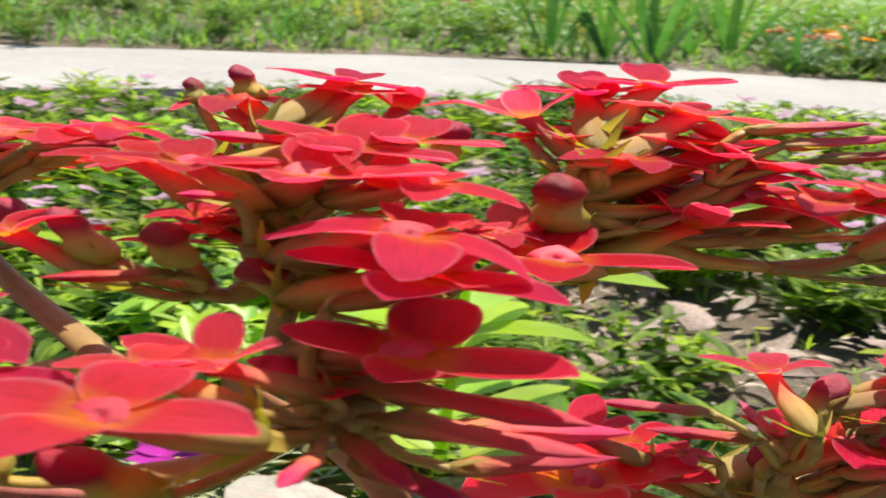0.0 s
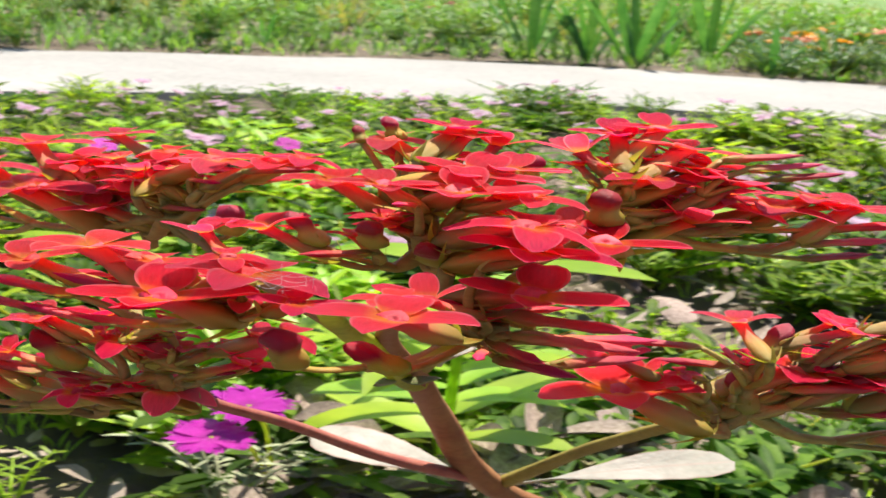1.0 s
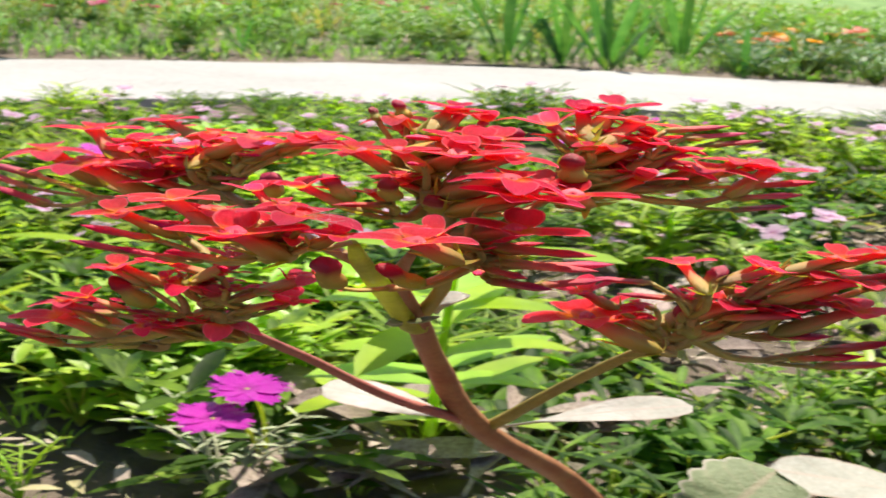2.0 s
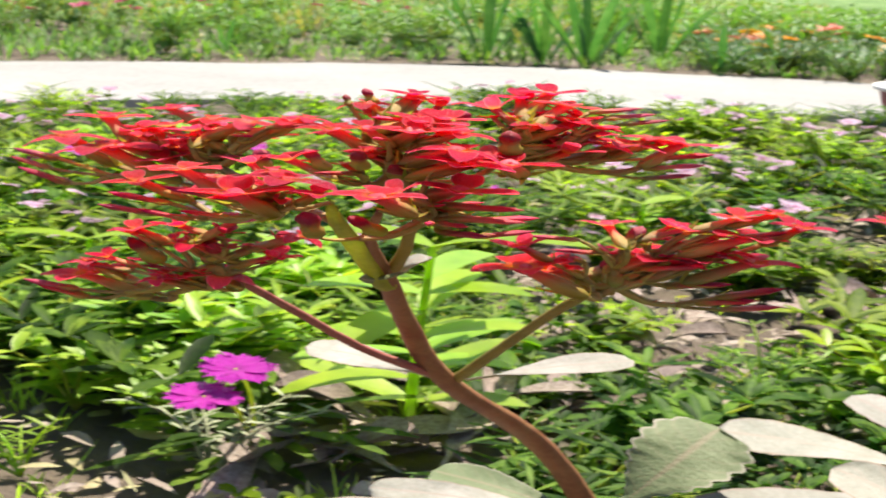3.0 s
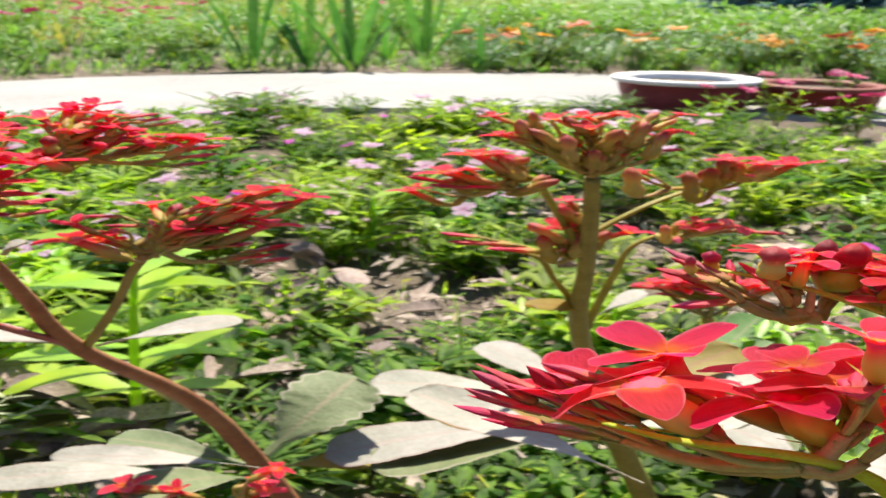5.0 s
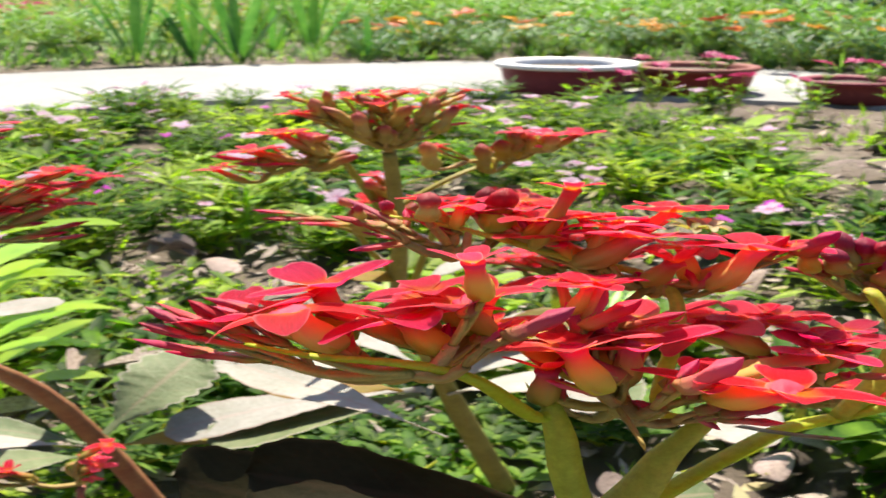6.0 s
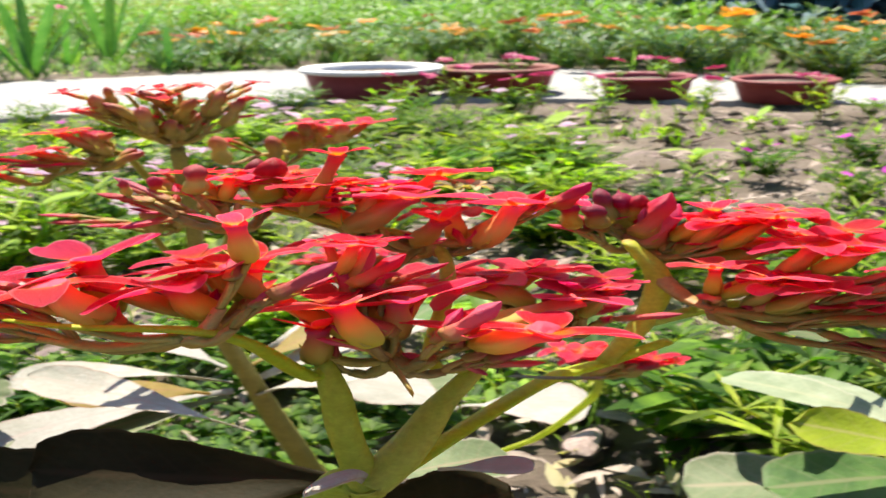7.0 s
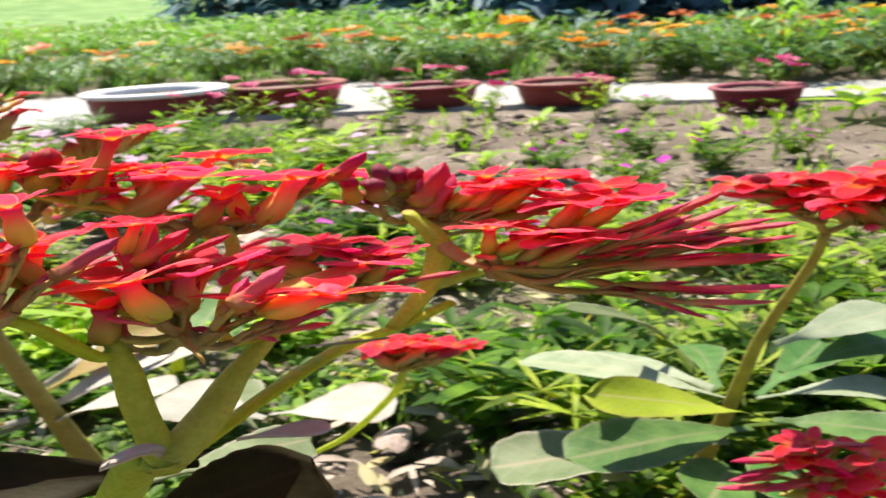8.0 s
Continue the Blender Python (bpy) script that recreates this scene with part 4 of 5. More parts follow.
def shrub(seed, wide, high):
    r = random.Random(seed)
    plant = root("hedge_shrub", (0, 0, 0), "dark shrub in the hedge behind the garden, its leaves tinted blue for haze", "shrub", "hedge shrubs")
    sh, wood = Shape(), Shape()
    for k in range(7):
        w = r.uniform(0, 6.28)
        sweep(wood, smooth_line([(0, 0, -0.02, 0.035), (math.cos(w) * wide * 0.15, math.sin(w) * wide * 0.15, high * 0.4, 0.022), (math.cos(w) * wide * 0.38, math.sin(w) * wide * 0.38, high * 0.85, 0.008)], 4), 6)
    for k in range(1000):
        w, q, h = r.uniform(0, 6.28), math.sqrt(r.random()), r.random()
        rad = wide * 0.55 * q * (0.75 + 0.35 * math.sin(3 * w + seed)) * (1.05 - 0.45 * h)
        at = Vector((math.cos(w) * rad, math.sin(w) * rad, 0.04 + h * high * (0.85 + 0.2 * math.sin(2 * w + seed))))
        blade(sh, at, Vector((math.cos(w) + r.uniform(-0.7, 0.7), math.sin(w) + r.uniform(-0.7, 0.7), r.uniform(-0.4, 0.6))), 0.20 * r.uniform(0.6, 1.2), 0.09, 0.3, 0.2, 3)
    place("wood", wood.mesh("wood"), STEM_RED, plant)
    place("foliage", sh.mesh("foliage"), HAZY_HEDGE_LEAF, plant)
    return plant


shrubs = [shrub(k, 1.5, 1.1) for k in range(3)]
r = random.Random(5)
scatter(shrubs, [(math.sin(radians(b)) * d, math.cos(radians(b)) * d, r.uniform(0.9, 1.2)) for b, d in [(24.5 + 3.3 * k, max(6.6, 11.5 - 1.05 * k) + r.uniform(-0.3, 0.3)) for k in range(14)]] +
        [(math.sin(radians(b)) * d, math.cos(radians(b)) * d, r.uniform(1.1, 1.4)) for b, d in [(25.5 + 3.9 * k, max(7.8, 13.0 - 1.05 * k)) for k in range(12)]], 9)


# ---- bowls on the path ----
def bowl(label, whitewashed, planted, size):
    pot = root("plant_pot", (0, 0, 0), label, "plant pot", "bowl pots along the path")
    h, R = 0.088, 0.20
    ring = [2 * math.pi * s / 44 for s in range(44)]
    prof = ((0.0, 0.02), (0.0, R * 0.80), (h * 0.06, R * 0.83), (h * 0.5, R * 0.91), (h * 0.84, R * 0.95), (h * 0.86, R * 0.98))
    lip = ((h * 0.84, R * 0.96), (h * 0.86, R * 1.02), (h * 0.94, R * 1.05), (h * 1.0, R * 1.02), (h * 1.0, R * 0.90), (h * 0.95, R * 0.84), (h * 0.7, R * 0.82))
    for name, line, mat, note in (("body", prof, POT_RED, ""), ("rim", lip, POT_RIM if whitewashed else POT_RED, "chalky white rim" if whitewashed else "")):
        sh = Shape()
        sh.grid([[(q * math.cos(w), q * math.sin(w), z) for w in ring] for z, q in line], [[(0, 0)] * 44 for _ in line], closed=True)
        place(name, sh.mesh(name), mat, pot, None, note)
    sh = Shape()
    rows = [[(R * 0.84 * k / 6 * math.cos(w), R * 0.84 * k / 6 * math.sin(w), h * 0.78 + 0.006 * noise.noise((math.cos(w) * k, math.sin(w) * k, 0))) for w in (2 * math.pi * s / 24 for s in range(24))] for k in range(7)]
    sh.grid(rows, [[(0, 0)] * 24 for _ in range(7)], closed=True)
    place("soil", sh.mesh("soil"), SOIL, pot)
    return pot


for x, y, s, white, planted, label in ((1.17, 2.83, 0.94, True, False, "empty dark red bowl pot with a whitewashed rim"),
                                       (1.52, 2.77, 0.82, False, True, "shallow dark red bowl pot planted with crimson flowers"),
                                       (1.80, 2.46, 0.64, False, True, "small dark red bowl pot planted with crimson flowers"),
                                       (2.03, 2.19, 0.645, False, False, "shallow dark red bowl pot standing on the pale path"),
                                       (2.19, 1.69, 0.54, False, True, "small dark red bowl pot planted with crimson flowers"),
                                       (1.40, 3.05, 0.6, True, False, "small dark bowl pot with a pale rim behind the others")):
    set_at(bowl(label, white, planted, s), x, y, s, 0, 0.001)
    if planted:
        p = clump("potted_flower", 70 + int(x * 10), 6, 4, 0.05, 0.014, 0.07, 0.09, FAR_LEAF, 0.9, label="leafy crimson-flowered plant growing in a bowl pot", category="potted plant", bloom_mat=CRIMSON, blooms=3, bloom_size=0.085, petals=10, tall=0.02)
        set_at(p, x + 0.04, y - 0.02, 0.62, 0, 0.05)

# front plants with crimson flowers before the bowls
for k, (x, y) in enumerate(((1.24, 2.42), (1.06, 2.34), (1.50, 2.16), (1.66, 2.02), (1.85, 1.86), (1.34, 2.24))):
    p = clump("flowering_plant", 80 + k, 6, 4, 0.05, 0.013, 0.11, 0.08, BED_LEAF_PALE, 0.8, label="sparse green plant with small crimson flower heads", category="flowering plant", bloom_mat=CRIMSON, blooms=2, bloom_size=0.06, petals=10, tall=0.03)
    set_at(p, x, y, 0.9, 40 * k)


# ---- the kalanchoe plants ----
A_STEM = [(125, 471, 7, 8.1), (65, 433, 113, 6.4), (22, 344, 178, 4.6), (11, 319, 203, 3.7), (8, 292, 221, 3.1), (6, 263, 237, 2.1), (10, 242, 248, 0.9)]
A_FORK_LEFT = [(7, 292, 220, 3.0), (4, 269, 233, 3.0), (2, 244, 245, 2.1), (2, 232, 251, 1.0)]
A_FORK_RIGHT = [(8, 292, 222, 2.4), (13, 270, 234, 1.8), (16, 252, 244, 1.5), (25, 249, 253, 1.1)]
A_SIDE_LEFT = [(22, 344, 179, 2.7), (2, 312, 197, 2.1), (-11, 280, 216, 1.7), (-17, 257, 228, 1.5), (-23, 253, 233, 1.1)]
A_SIDE_RIGHT = [(24, 344, 179, 2.7), (38, 314, 201, 2.1), (46, 287, 217, 1.9), (51, 274, 225, 1.9), (57, 267, 231, 1.3)]
A_HUBS = [(12, 249, 254, 1.4), (-28, 272, 250, 1.3), (35, 256, 259, 1.2), (-8, 232, 250, 1.0), (21, 233, 250, 1.0), (-23, 253, 233, 1.1), (56, 267, 230, 1.3)]
A_TOP = [(5, 261, 265, 12.5, "o"), (5, 262, 267, 4.2, "d"), (1, 261, 266, 3.0, "d"), (14, 262, 267, 12.0, "o"), (19, 262, 265, 8.0, "c"), (24, 257, 264, 4.9, "d"), (7,
    240, 263, 11.2, "o"), (10, 235, 262, 6.1, "b"), (17, 246, 264, 13.9, "o"), (21, 251, 264, 12.3, "o"), (16, 239, 263, 15.1, "o"), (24, 232, 261, 15.5, "o"), (24, 239,
    263, 10.7, "o"), (0, 250, 261, 12.3, "o"), (13, 239, 256, 6.3, "d"), (-3, 244, 257, 5.5, "d"), (6, 239, 258, 5.4, "d"), (-7, 243, 256, 11.1, "c"), (2, 238, 255, 8.1,
    "b")]
A_LEFT = [(-57, 293, 255, 16.4, "o"), (-40, 284, 259, 11.8, "o"), (-50, 293, 253, 14.1, "o"), (-70, 301, 249, 18.4, "o"), (-54, 281, 250, 21.4, "o"), (-43, 282, 250,
    12.4, "o"), (-32, 273, 256, 10.8, "c"), (-30, 279, 258, 11.0, "o"), (-20, 264, 257, 6.7, "b"), (-20, 269, 259, 14.7, "o"), (-9, 260, 260, 9.0, "b"), (-11, 265, 260,
    14.3, "o"), (-7, 265, 261, 11.3, "o"), (-35, 278, 253, 12.1, "o"), (-50, 286, 247, 8.1, "b"), (-79, 305, 244, 13.8, "b"), (-80, 304, 242, 11.2, "b"), (-75, 299, 240,
    13.5, "b"), (-24, 268, 252, 8.4, "b"), (-15, 258, 254, 7.0, "d")]
A_RIGHT = [(30, 262, 265, 10.0, "c"), (35, 268, 267, 12.3, "o"), (41, 269, 268, 12.3, "o"), (44, 265, 266, 14.1, "o"), (46, 262, 263, 16.0, "o"), (39, 257, 263, 10.7,
    "o"), (54, 263, 266, 9.5, "b"), (57, 263, 265, 9.5, "b"), (60, 263, 264, 9.0, "b"), (47, 265, 259, 18.3, "o"), (56, 266, 259, 14.3, "o"), (62, 269, 260, 12.4, "o"),
    (68, 270, 259, 13.5, "o"), (69, 267, 257, 11.3, "b"), (67, 266, 255, 11.3, "b"), (66, 266, 253, 9.2, "b"), (33, 245, 257, 15.7, "o"), (44, 256, 258, 10.7, "c"), (33,
    251, 261, 6.7, "d"), (50, 262, 262, 6.0, "b")]
A_FRONT_LEFT = [(-24, 232, 255, 14.9, "o"), (-33, 236, 252, 11.7, "o"), (-12, 219, 254, 16.2, "o"), (-4, 223, 256, 14.9, "o"), (2, 218, 255, 8.8, "o"), (-17, 232, 254,
    10.5, "o"), (-33, 236, 249, 10.8, "b"), (-35, 235, 247, 9.9, "b"), (-28, 233, 247, 8.9, "b"), (-19, 226, 249, 7.7, "b"), (-14, 243, 255, 8.3, "c"), (-22, 229, 252,
    9.5, "b")]
A_FRONT_RIGHT = [(12, 212, 256, 13.7, "o"), (25, 227, 255, 15.1, "o"), (25, 230, 259, 14.5, "o"), (29, 228, 252, 13.6, "b"), (30, 228, 250, 11.9, "b"), (26, 225, 248,
    10.9, "b"), (20, 219, 251, 6.5, "b"), (9, 217, 251, 5.6, "d"), (0, 221, 250, 6.6, "d"), (33, 230, 250, 10.3, "b"), (33, 232, 247, 9.6, "b"), (24, 223, 250, 9.1, "b")]
A_SIDE_LEFT_FLOWERS = [(-30, 254, 240, 9.0, "c"), (-20, 255, 241, 10.5, "c"), (-28, 253, 237, 12.0, "o"), (-22, 252, 231, 14.0, "o"), (-52, 261, 227, 15.8, "o"), (-51,
    261, 230, 10.5, "o"), (-7, 255, 239, 11.0, "o"), (-12, 253, 235, 9.0, "c"), (-39, 254, 239, 10.0, "o"), (-59, 260, 225, 10.5, "b"), (-57, 260, 224, 11.5, "b"), (-34,
    251, 230, 9.0, "o"), (-23, 253, 236, 7.0, "d"), (-33, 252, 232, 8.0, "b"), (-38, 253, 236, 7.0, "d"), (-22, 254, 239, 7.0, "c")]
A_SIDE_RIGHT_FLOWERS = [(55, 271, 241, 10.1, "c"), (70, 271, 241, 10.7, "c"), (37, 255, 235, 18.5, "o"), (37, 256, 239, 10.0, "c"), (65, 270, 235, 18.1, "o"), (73, 270,
    235, 13.8, "o"), (82, 272, 244, 11.7, "o"), (90, 273, 245, 12.2, "o"), (84, 271, 240, 16.0, "o"), (79, 271, 237, 11.7, "o"), (85, 270, 235, 17.0, "o"), (96, 275, 242,
    11.9, "o"), (75, 269, 230, 12.8, "b"), (86, 269, 229, 13.8, "b"), (81, 268, 227, 11.7, "b"), (86, 268, 226, 11.7, "b"), (43, 262, 240, 9.2, "b"), (48, 264, 237, 9.4,
    "b"), (61, 271, 240, 6.4, "d"), (56, 269, 233, 7.5, "d")]
A_LEAVES = [(18, 344, 179, -19, 344, 186, 14, 0), (27, 344, 179, 76, 357, 183, 11, 0), (5, 292, 221, 12, 273, 228, 3, 1), (11, 293, 223, 17, 294, 227, 5, 0), (7, 292,
    221, 4, 273, 227, 2, 1)]
A_ROSETTE = [(83, 419, 105, 123, 442, 130, 62, 1), (74, 419, 101, 16, 445, 104, 20, 2), (81, 418, 99, -7, 427, 104, 16, 0), (65, 409, 100, -29, 389, 111, 16, 0), (86,
    418, 99, 132, 433, 95, 18, 3), (76, 399, 103, 30, 364, 115, 22, 2)]
A_LOW_FLOWERS = [(87, 359, 124, 14.7, "o"), (83, 358, 116, 12.6, "c"), (32, 366, 117, 18.9, "o"), (37, 365, 113, 12.6, "o")]
A_LOW_STEM = [(71, 390, 67, 2.5), (76, 367, 105, 2.1)]
A_LOW_HUB = [(76, 367, 106, 2.1)]
B_STEM = [(303, 521, -1, 11.2), (260, 469, 72, 9.9), (240, 438, 108, 8.1), (210, 391, 164, 6.5), (202, 359, 199, 5.3), (194, 329, 225, 4.6), (189, 313, 241, 4.0)]
B_BRANCH_LEFT = [(200, 355, 204, 2.9), (182, 336, 228, 2.5), (172, 324, 239, 2.2), (159, 320, 241, 1.4)]
B_BRANCH_RIGHT = [(200, 342, 217, 2.4), (219, 343, 226, 2.2), (238, 348, 231, 2.1), (253, 347, 236, 1.5)]
B_BRANCH_LOW = [(209, 384, 171, 2.7), (201, 378, 183, 2.7), (192, 368, 193, 2.2), (184, 361, 203, 2.1), (167, 358, 208, 1.2)]
B_BRANCH_LOW_RIGHT = [(212, 393, 162, 2.8), (213, 383, 175, 2.9), (216, 371, 192, 2.6), (221, 364, 206, 2.0), (237, 359, 214, 1.4)]
B_HUBS = [(189, 313, 243, 2.5), (165, 323, 239, 1.9), (245, 348, 234, 1.9), (196, 356, 206, 1.9), (230, 361, 211, 1.8)]
B_TOP = [(153, 300, 262, 11.8, "o"), (156, 302, 256, 15.9, "o"), (167, 304, 261, 6.7, "d"), (175, 308, 260, 13.0, "c"), (184, 308, 261, 13.8, "o"), (184, 300, 258, 12.7,
    "c"), (196, 307, 262, 16.2, "o"), (205, 306, 261, 6.8, "d"), (215, 305, 262, 11.4, "o"), (214, 304, 257, 13.8, "o"), (163, 303, 258, 9.6, "d"), (169, 300, 256, 9.5,
    "d"), (176, 296, 254, 9.4, "d"), (191, 298, 256, 9.5, "d"), (202, 305, 257, 9.8, "d"), (208, 304, 254, 9.8, "d"), (210, 303, 251, 9.8, "b"), (185, 298, 250, 8.0,
    "d"), (180, 307, 259, 8.1, "d")]
B_LEFT = [(152, 320, 247, 25.4, "o"), (143, 322, 241, 27.2, "o"), (131, 323, 235, 18.8, "o"), (160, 320, 247, 18.6, "o"), (144, 319, 237, 15.2, "b"), (154, 318, 237,
    13.5, "b"), (166, 319, 245, 8.5, "d"), (174, 316, 238, 10.1, "d"), (137, 320, 239, 15.2, "b")]
B_RIGHT = [(236, 315, 246, 20.5, "o"), (247, 313, 245, 22.3, "o"), (257, 311, 245, 22.3, "o"), (223, 315, 239, 11.2, "d"), (230, 315, 241, 11.2, "d"), (243, 313, 241,
    11.2, "b"), (204, 318, 240, 11.2, "d")]
B_LOW = [(189, 341, 228, 16.4, "o"), (191, 348, 216, 20.6, "c"), (213, 346, 215, 20.6, "c"), (159, 350, 211, 20.6, "b"), (170, 348, 209, 16.9, "b"), (181, 349, 216, 11.2,
    "d"), (183, 348, 211, 11.2, "d"), (188, 340, 224, 10.9, "d"), (198, 347, 212, 11.2, "d"), (152, 351, 214, 13.1, "b")]
B_LOW_RIGHT = [(243, 327, 221, 27.3, "o"), (233, 328, 220, 17.6, "o"), (254, 325, 219, 15.6, "b"), (225, 328, 216, 15.6, "b")]
B_LEAVES = [(215, 392, 172, 182, 367, 183, 11, 3), (218, 392, 171, 240, 402, 178, 9, 0)]
B_ROSETTE = [(230, 439, 110, 133, 488, 110, 26, 0), (228, 441, 117, 190, 497, 126, 24, 0), (230, 438, 106, 108, 417, 104, 30, 0), (228, 438, 104, 126, 405, 103, 30, 2),
    (240, 440, 117, 305, 449, 136, 26, 3), (242, 450, 117, 321, 505, 117, 26, 0), (243, 438, 110, 297, 427, 127, 24, 0), (242, 436, 103, 284, 386, 124, 26, 0), (248, 447,
    107, 354, 500, 108, 24, 0), (215, 420, 113, 147, 361, 142, 22, 3)]
C_STEM = [(164, 188, 106, 6.7), (168, 93, 209, 3.9), (171, 75, 222, 3.1)]
C_FORK_LEFT = [(171, 75, 221, 2.8), (169, 78, 228, 2.5), (168, 80, 235, 2.2), (167, 82, 240, 1.3), (168, 88, 244, 0.8)]
C_FORK_MIDDLE = [(172, 75, 222, 3.4), (178, 76, 226, 3.3), (184, 79, 230, 2.5), (191, 80, 235, 1.6), (197, 82, 239, 0.9)]
C_FORK_RIGHT = [(176, 78, 221, 1.7), (193, 85, 224, 1.7), (211, 93, 226, 1.7), (223, 94, 227, 1.6), (233, 89, 231, 1.2)]
C_UPPER_LEFT = [(164, 80, 238, 1.4), (155, 77, 245, 1.3), (147, 77, 248, 1.1), (132, 79, 250, 0.7), (124, 83, 251, 0.4)]
C_UPPER_BACK = [(185, 84, 236, 1.3), (193, 95, 245, 1.3), (192, 101, 251, 1.1), (176, 105, 255, 1.0), (162, 109, 259, 0.7), (150, 114, 261, 0.4)]
C_UPPER_MIDDLE = [(223, 94, 227, 1.9), (232, 95, 234, 2.4), (235, 96, 241, 2.4), (231, 100, 247, 1.3)]
C_UPPER_RIGHT = [(232, 95, 233, 1.9), (244, 86, 237, 1.6), (255, 74, 238, 1.3), (265, 66, 240, 0.7)]
C_HUBS = [(161, 108, 256, 0.8), (192, 101, 251, 1.1), (236, 105, 245, 1.6), (146, 77, 247, 1.0), (177, 79, 239, 1.4), (212, 89, 237, 1.1), (237, 82, 238, 1.1)]
C_BACK_LEFT = [(155, 107, 266, 155, 108, 261, 4.4, "d"), (150, 117, 263, 151, 120, 259, 3.1, "d"), (144, 110, 264, 145, 112, 261, 1.9, "d"),
    (161, 110, 263, 160, 110, 259, 9.9, "o"), (144, 118, 262, 149, 117, 260, 1.5, "b"), (145, 112, 259, 151, 114, 257, 1.4, "b"),
    (147, 112, 258, 154, 114, 257, 1.3, "b"), (170, 110, 262, 170, 115, 257, 12.0, "o")]
C_BACK = [(168, 108, 266, 167, 112, 258, 5.7, "d"), (167, 115, 265, 166, 116, 259, 3.8, "d"), (176, 99, 267, 172, 106, 256, 7.7, "c"),
    (186, 95, 260, 178, 101, 254, 22.9, "o"), (204, 91, 258, 199, 96, 250, 20.0, "o"), (191, 93, 256, 189, 99, 251, 8.8, "c"),
    (172, 101, 262, 171, 106, 258, 11.7, "o"), (182, 99, 261, 180, 100, 256, 11.1, "o"), (213, 83, 262, 210, 90, 257, 4.7, "p")]
C_MIDDLE = [(221, 105, 255, 223, 106, 249, 4.4, "d"), (225, 103, 254, 228, 105, 249, 5.3, "d"), (229, 107, 256, 231, 106, 249, 4.4, "d"),
    (233, 106, 255, 235, 107, 248, 5.3, "d"), (235, 102, 255, 236, 106, 249, 4.3, "d"), (238, 97, 256, 235, 102, 247, 6.4, "p"),
    (242, 100, 253, 235, 103, 245, 8.2, "p"), (250, 93, 250, 241, 100, 243, 20.8, "o"), (253, 86, 252, 245, 91, 246, 16.1, "o"),
    (257, 86, 247, 242, 96, 242, 21.7, "o"), (247, 96, 252, 241, 100, 246, 8.8, "c")]
C_LEFT = [(130, 87, 254, 137, 86, 248, 25.2, "o"), (146, 83, 253, 151, 81, 248, 21.5, "o"), (154, 77, 262, 156, 79, 256, 8.9, "c"),
    (119, 93, 255, 127, 94, 252, 2.3, "b"), (111, 97, 253, 119, 95, 249, 2.7, "b"), (110, 96, 251, 120, 94, 248, 2.7, "b"),
    (109, 98, 248, 121, 97, 245, 2.7, "b"), (117, 92, 255, 126, 94, 248, 3.8, "p"), (154, 82, 255, 159, 85, 249, 15.5, "o"),
    (166, 70, 257, 158, 74, 252, 4.5, "p")]
C_FRONT = [(168, 77, 249, 172, 74, 243, 22.7, "o"), (168, 79, 248, 177, 78, 243, 4.5, "p"), (188, 65, 250, 182, 70, 244, 5.3, "p"),
    (195, 64, 245, 188, 74, 241, 27.5, "o"), (172, 86, 242, 180, 85, 239, 3.6, "p"), (166, 80, 245, 166, 82, 239, 9.8, "c"),
    (178, 78, 240, 182, 75, 239, 2.7, "p"), (195, 66, 242, 189, 72, 239, 3.2, "p"), (195, 65, 240, 189, 73, 238, 2.4, "p"),
    (178, 79, 248, 178, 81, 241, 18.6, "o"), (173, 83, 256, 171, 85, 251, 10.1, "o"), (179, 78, 255, 172, 82, 250, 4.2, "p"),
    (184, 74, 254, 177, 81, 250, 2.5, "b")]
C_CENTRE = [(207, 94, 245, 203, 98, 241, 14.8, "o"), (210, 81, 245, 207, 85, 241, 8.5, "c"), (198, 91, 245, 206, 90, 241, 19.0, "o"),
    (219, 80, 245, 210, 88, 240, 3.9, "p"), (221, 85, 240, 215, 91, 238, 3.5, "p"), (225, 74, 241, 217, 82, 239, 2.5, "b"),
    (216, 83, 244, 213, 85, 239, 12.6, "o")]
C_RIGHT = [(243, 74, 245, 239, 82, 240, 15.0, "o"), (250, 69, 243, 244, 77, 238, 16.1, "o"), (259, 70, 249, 255, 78, 243, 18.5, "o"),
    (265, 61, 241, 259, 70, 236, 20.3, "o"), (273, 59, 250, 263, 66, 245, 3.5, "b"), (272, 55, 248, 263, 62, 244, 3.2, "b"),
    (275, 49, 246, 266, 58, 244, 2.8, "b"), (279, 47, 245, 270, 57, 243, 2.6, "b"), (281, 49, 242, 271, 55, 241, 2.2, "b"),
    (278, 48, 239, 254, 66, 238, 5.0, "p"), (279, 49, 233, 262, 61, 233, 3.4, "b"), (272, 46, 232, 260, 57, 232, 2.7, "b"),
    (268, 52, 233, 254, 66, 235, 3.0, "b")]
C_LEAVES = [(171, 75, 222, 158, 61, 229, 3, 0), (183, 77, 221, 197, 72, 221, 5, 0), (176, 81, 239, 174, 64, 239, 1, 3), (202, 90, 229, 211, 75, 232, 1, 1)]
# kind 4 leaves are large ones with the shade beneath the flowers in their colour
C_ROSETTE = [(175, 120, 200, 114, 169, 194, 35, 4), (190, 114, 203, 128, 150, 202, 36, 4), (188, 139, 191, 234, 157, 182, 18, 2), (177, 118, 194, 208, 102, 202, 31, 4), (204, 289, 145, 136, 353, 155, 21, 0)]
D_STEM = [(539, 319, 26, 9.1), (517, 275, 87, 6.3), (500, 243, 131, 5.0), (487, 207, 173, 3.9), (476, 191, 191, 3.7)]
D_HUBS = [(474, 193, 195, 3.2), (489, 184, 197, 2.8)]
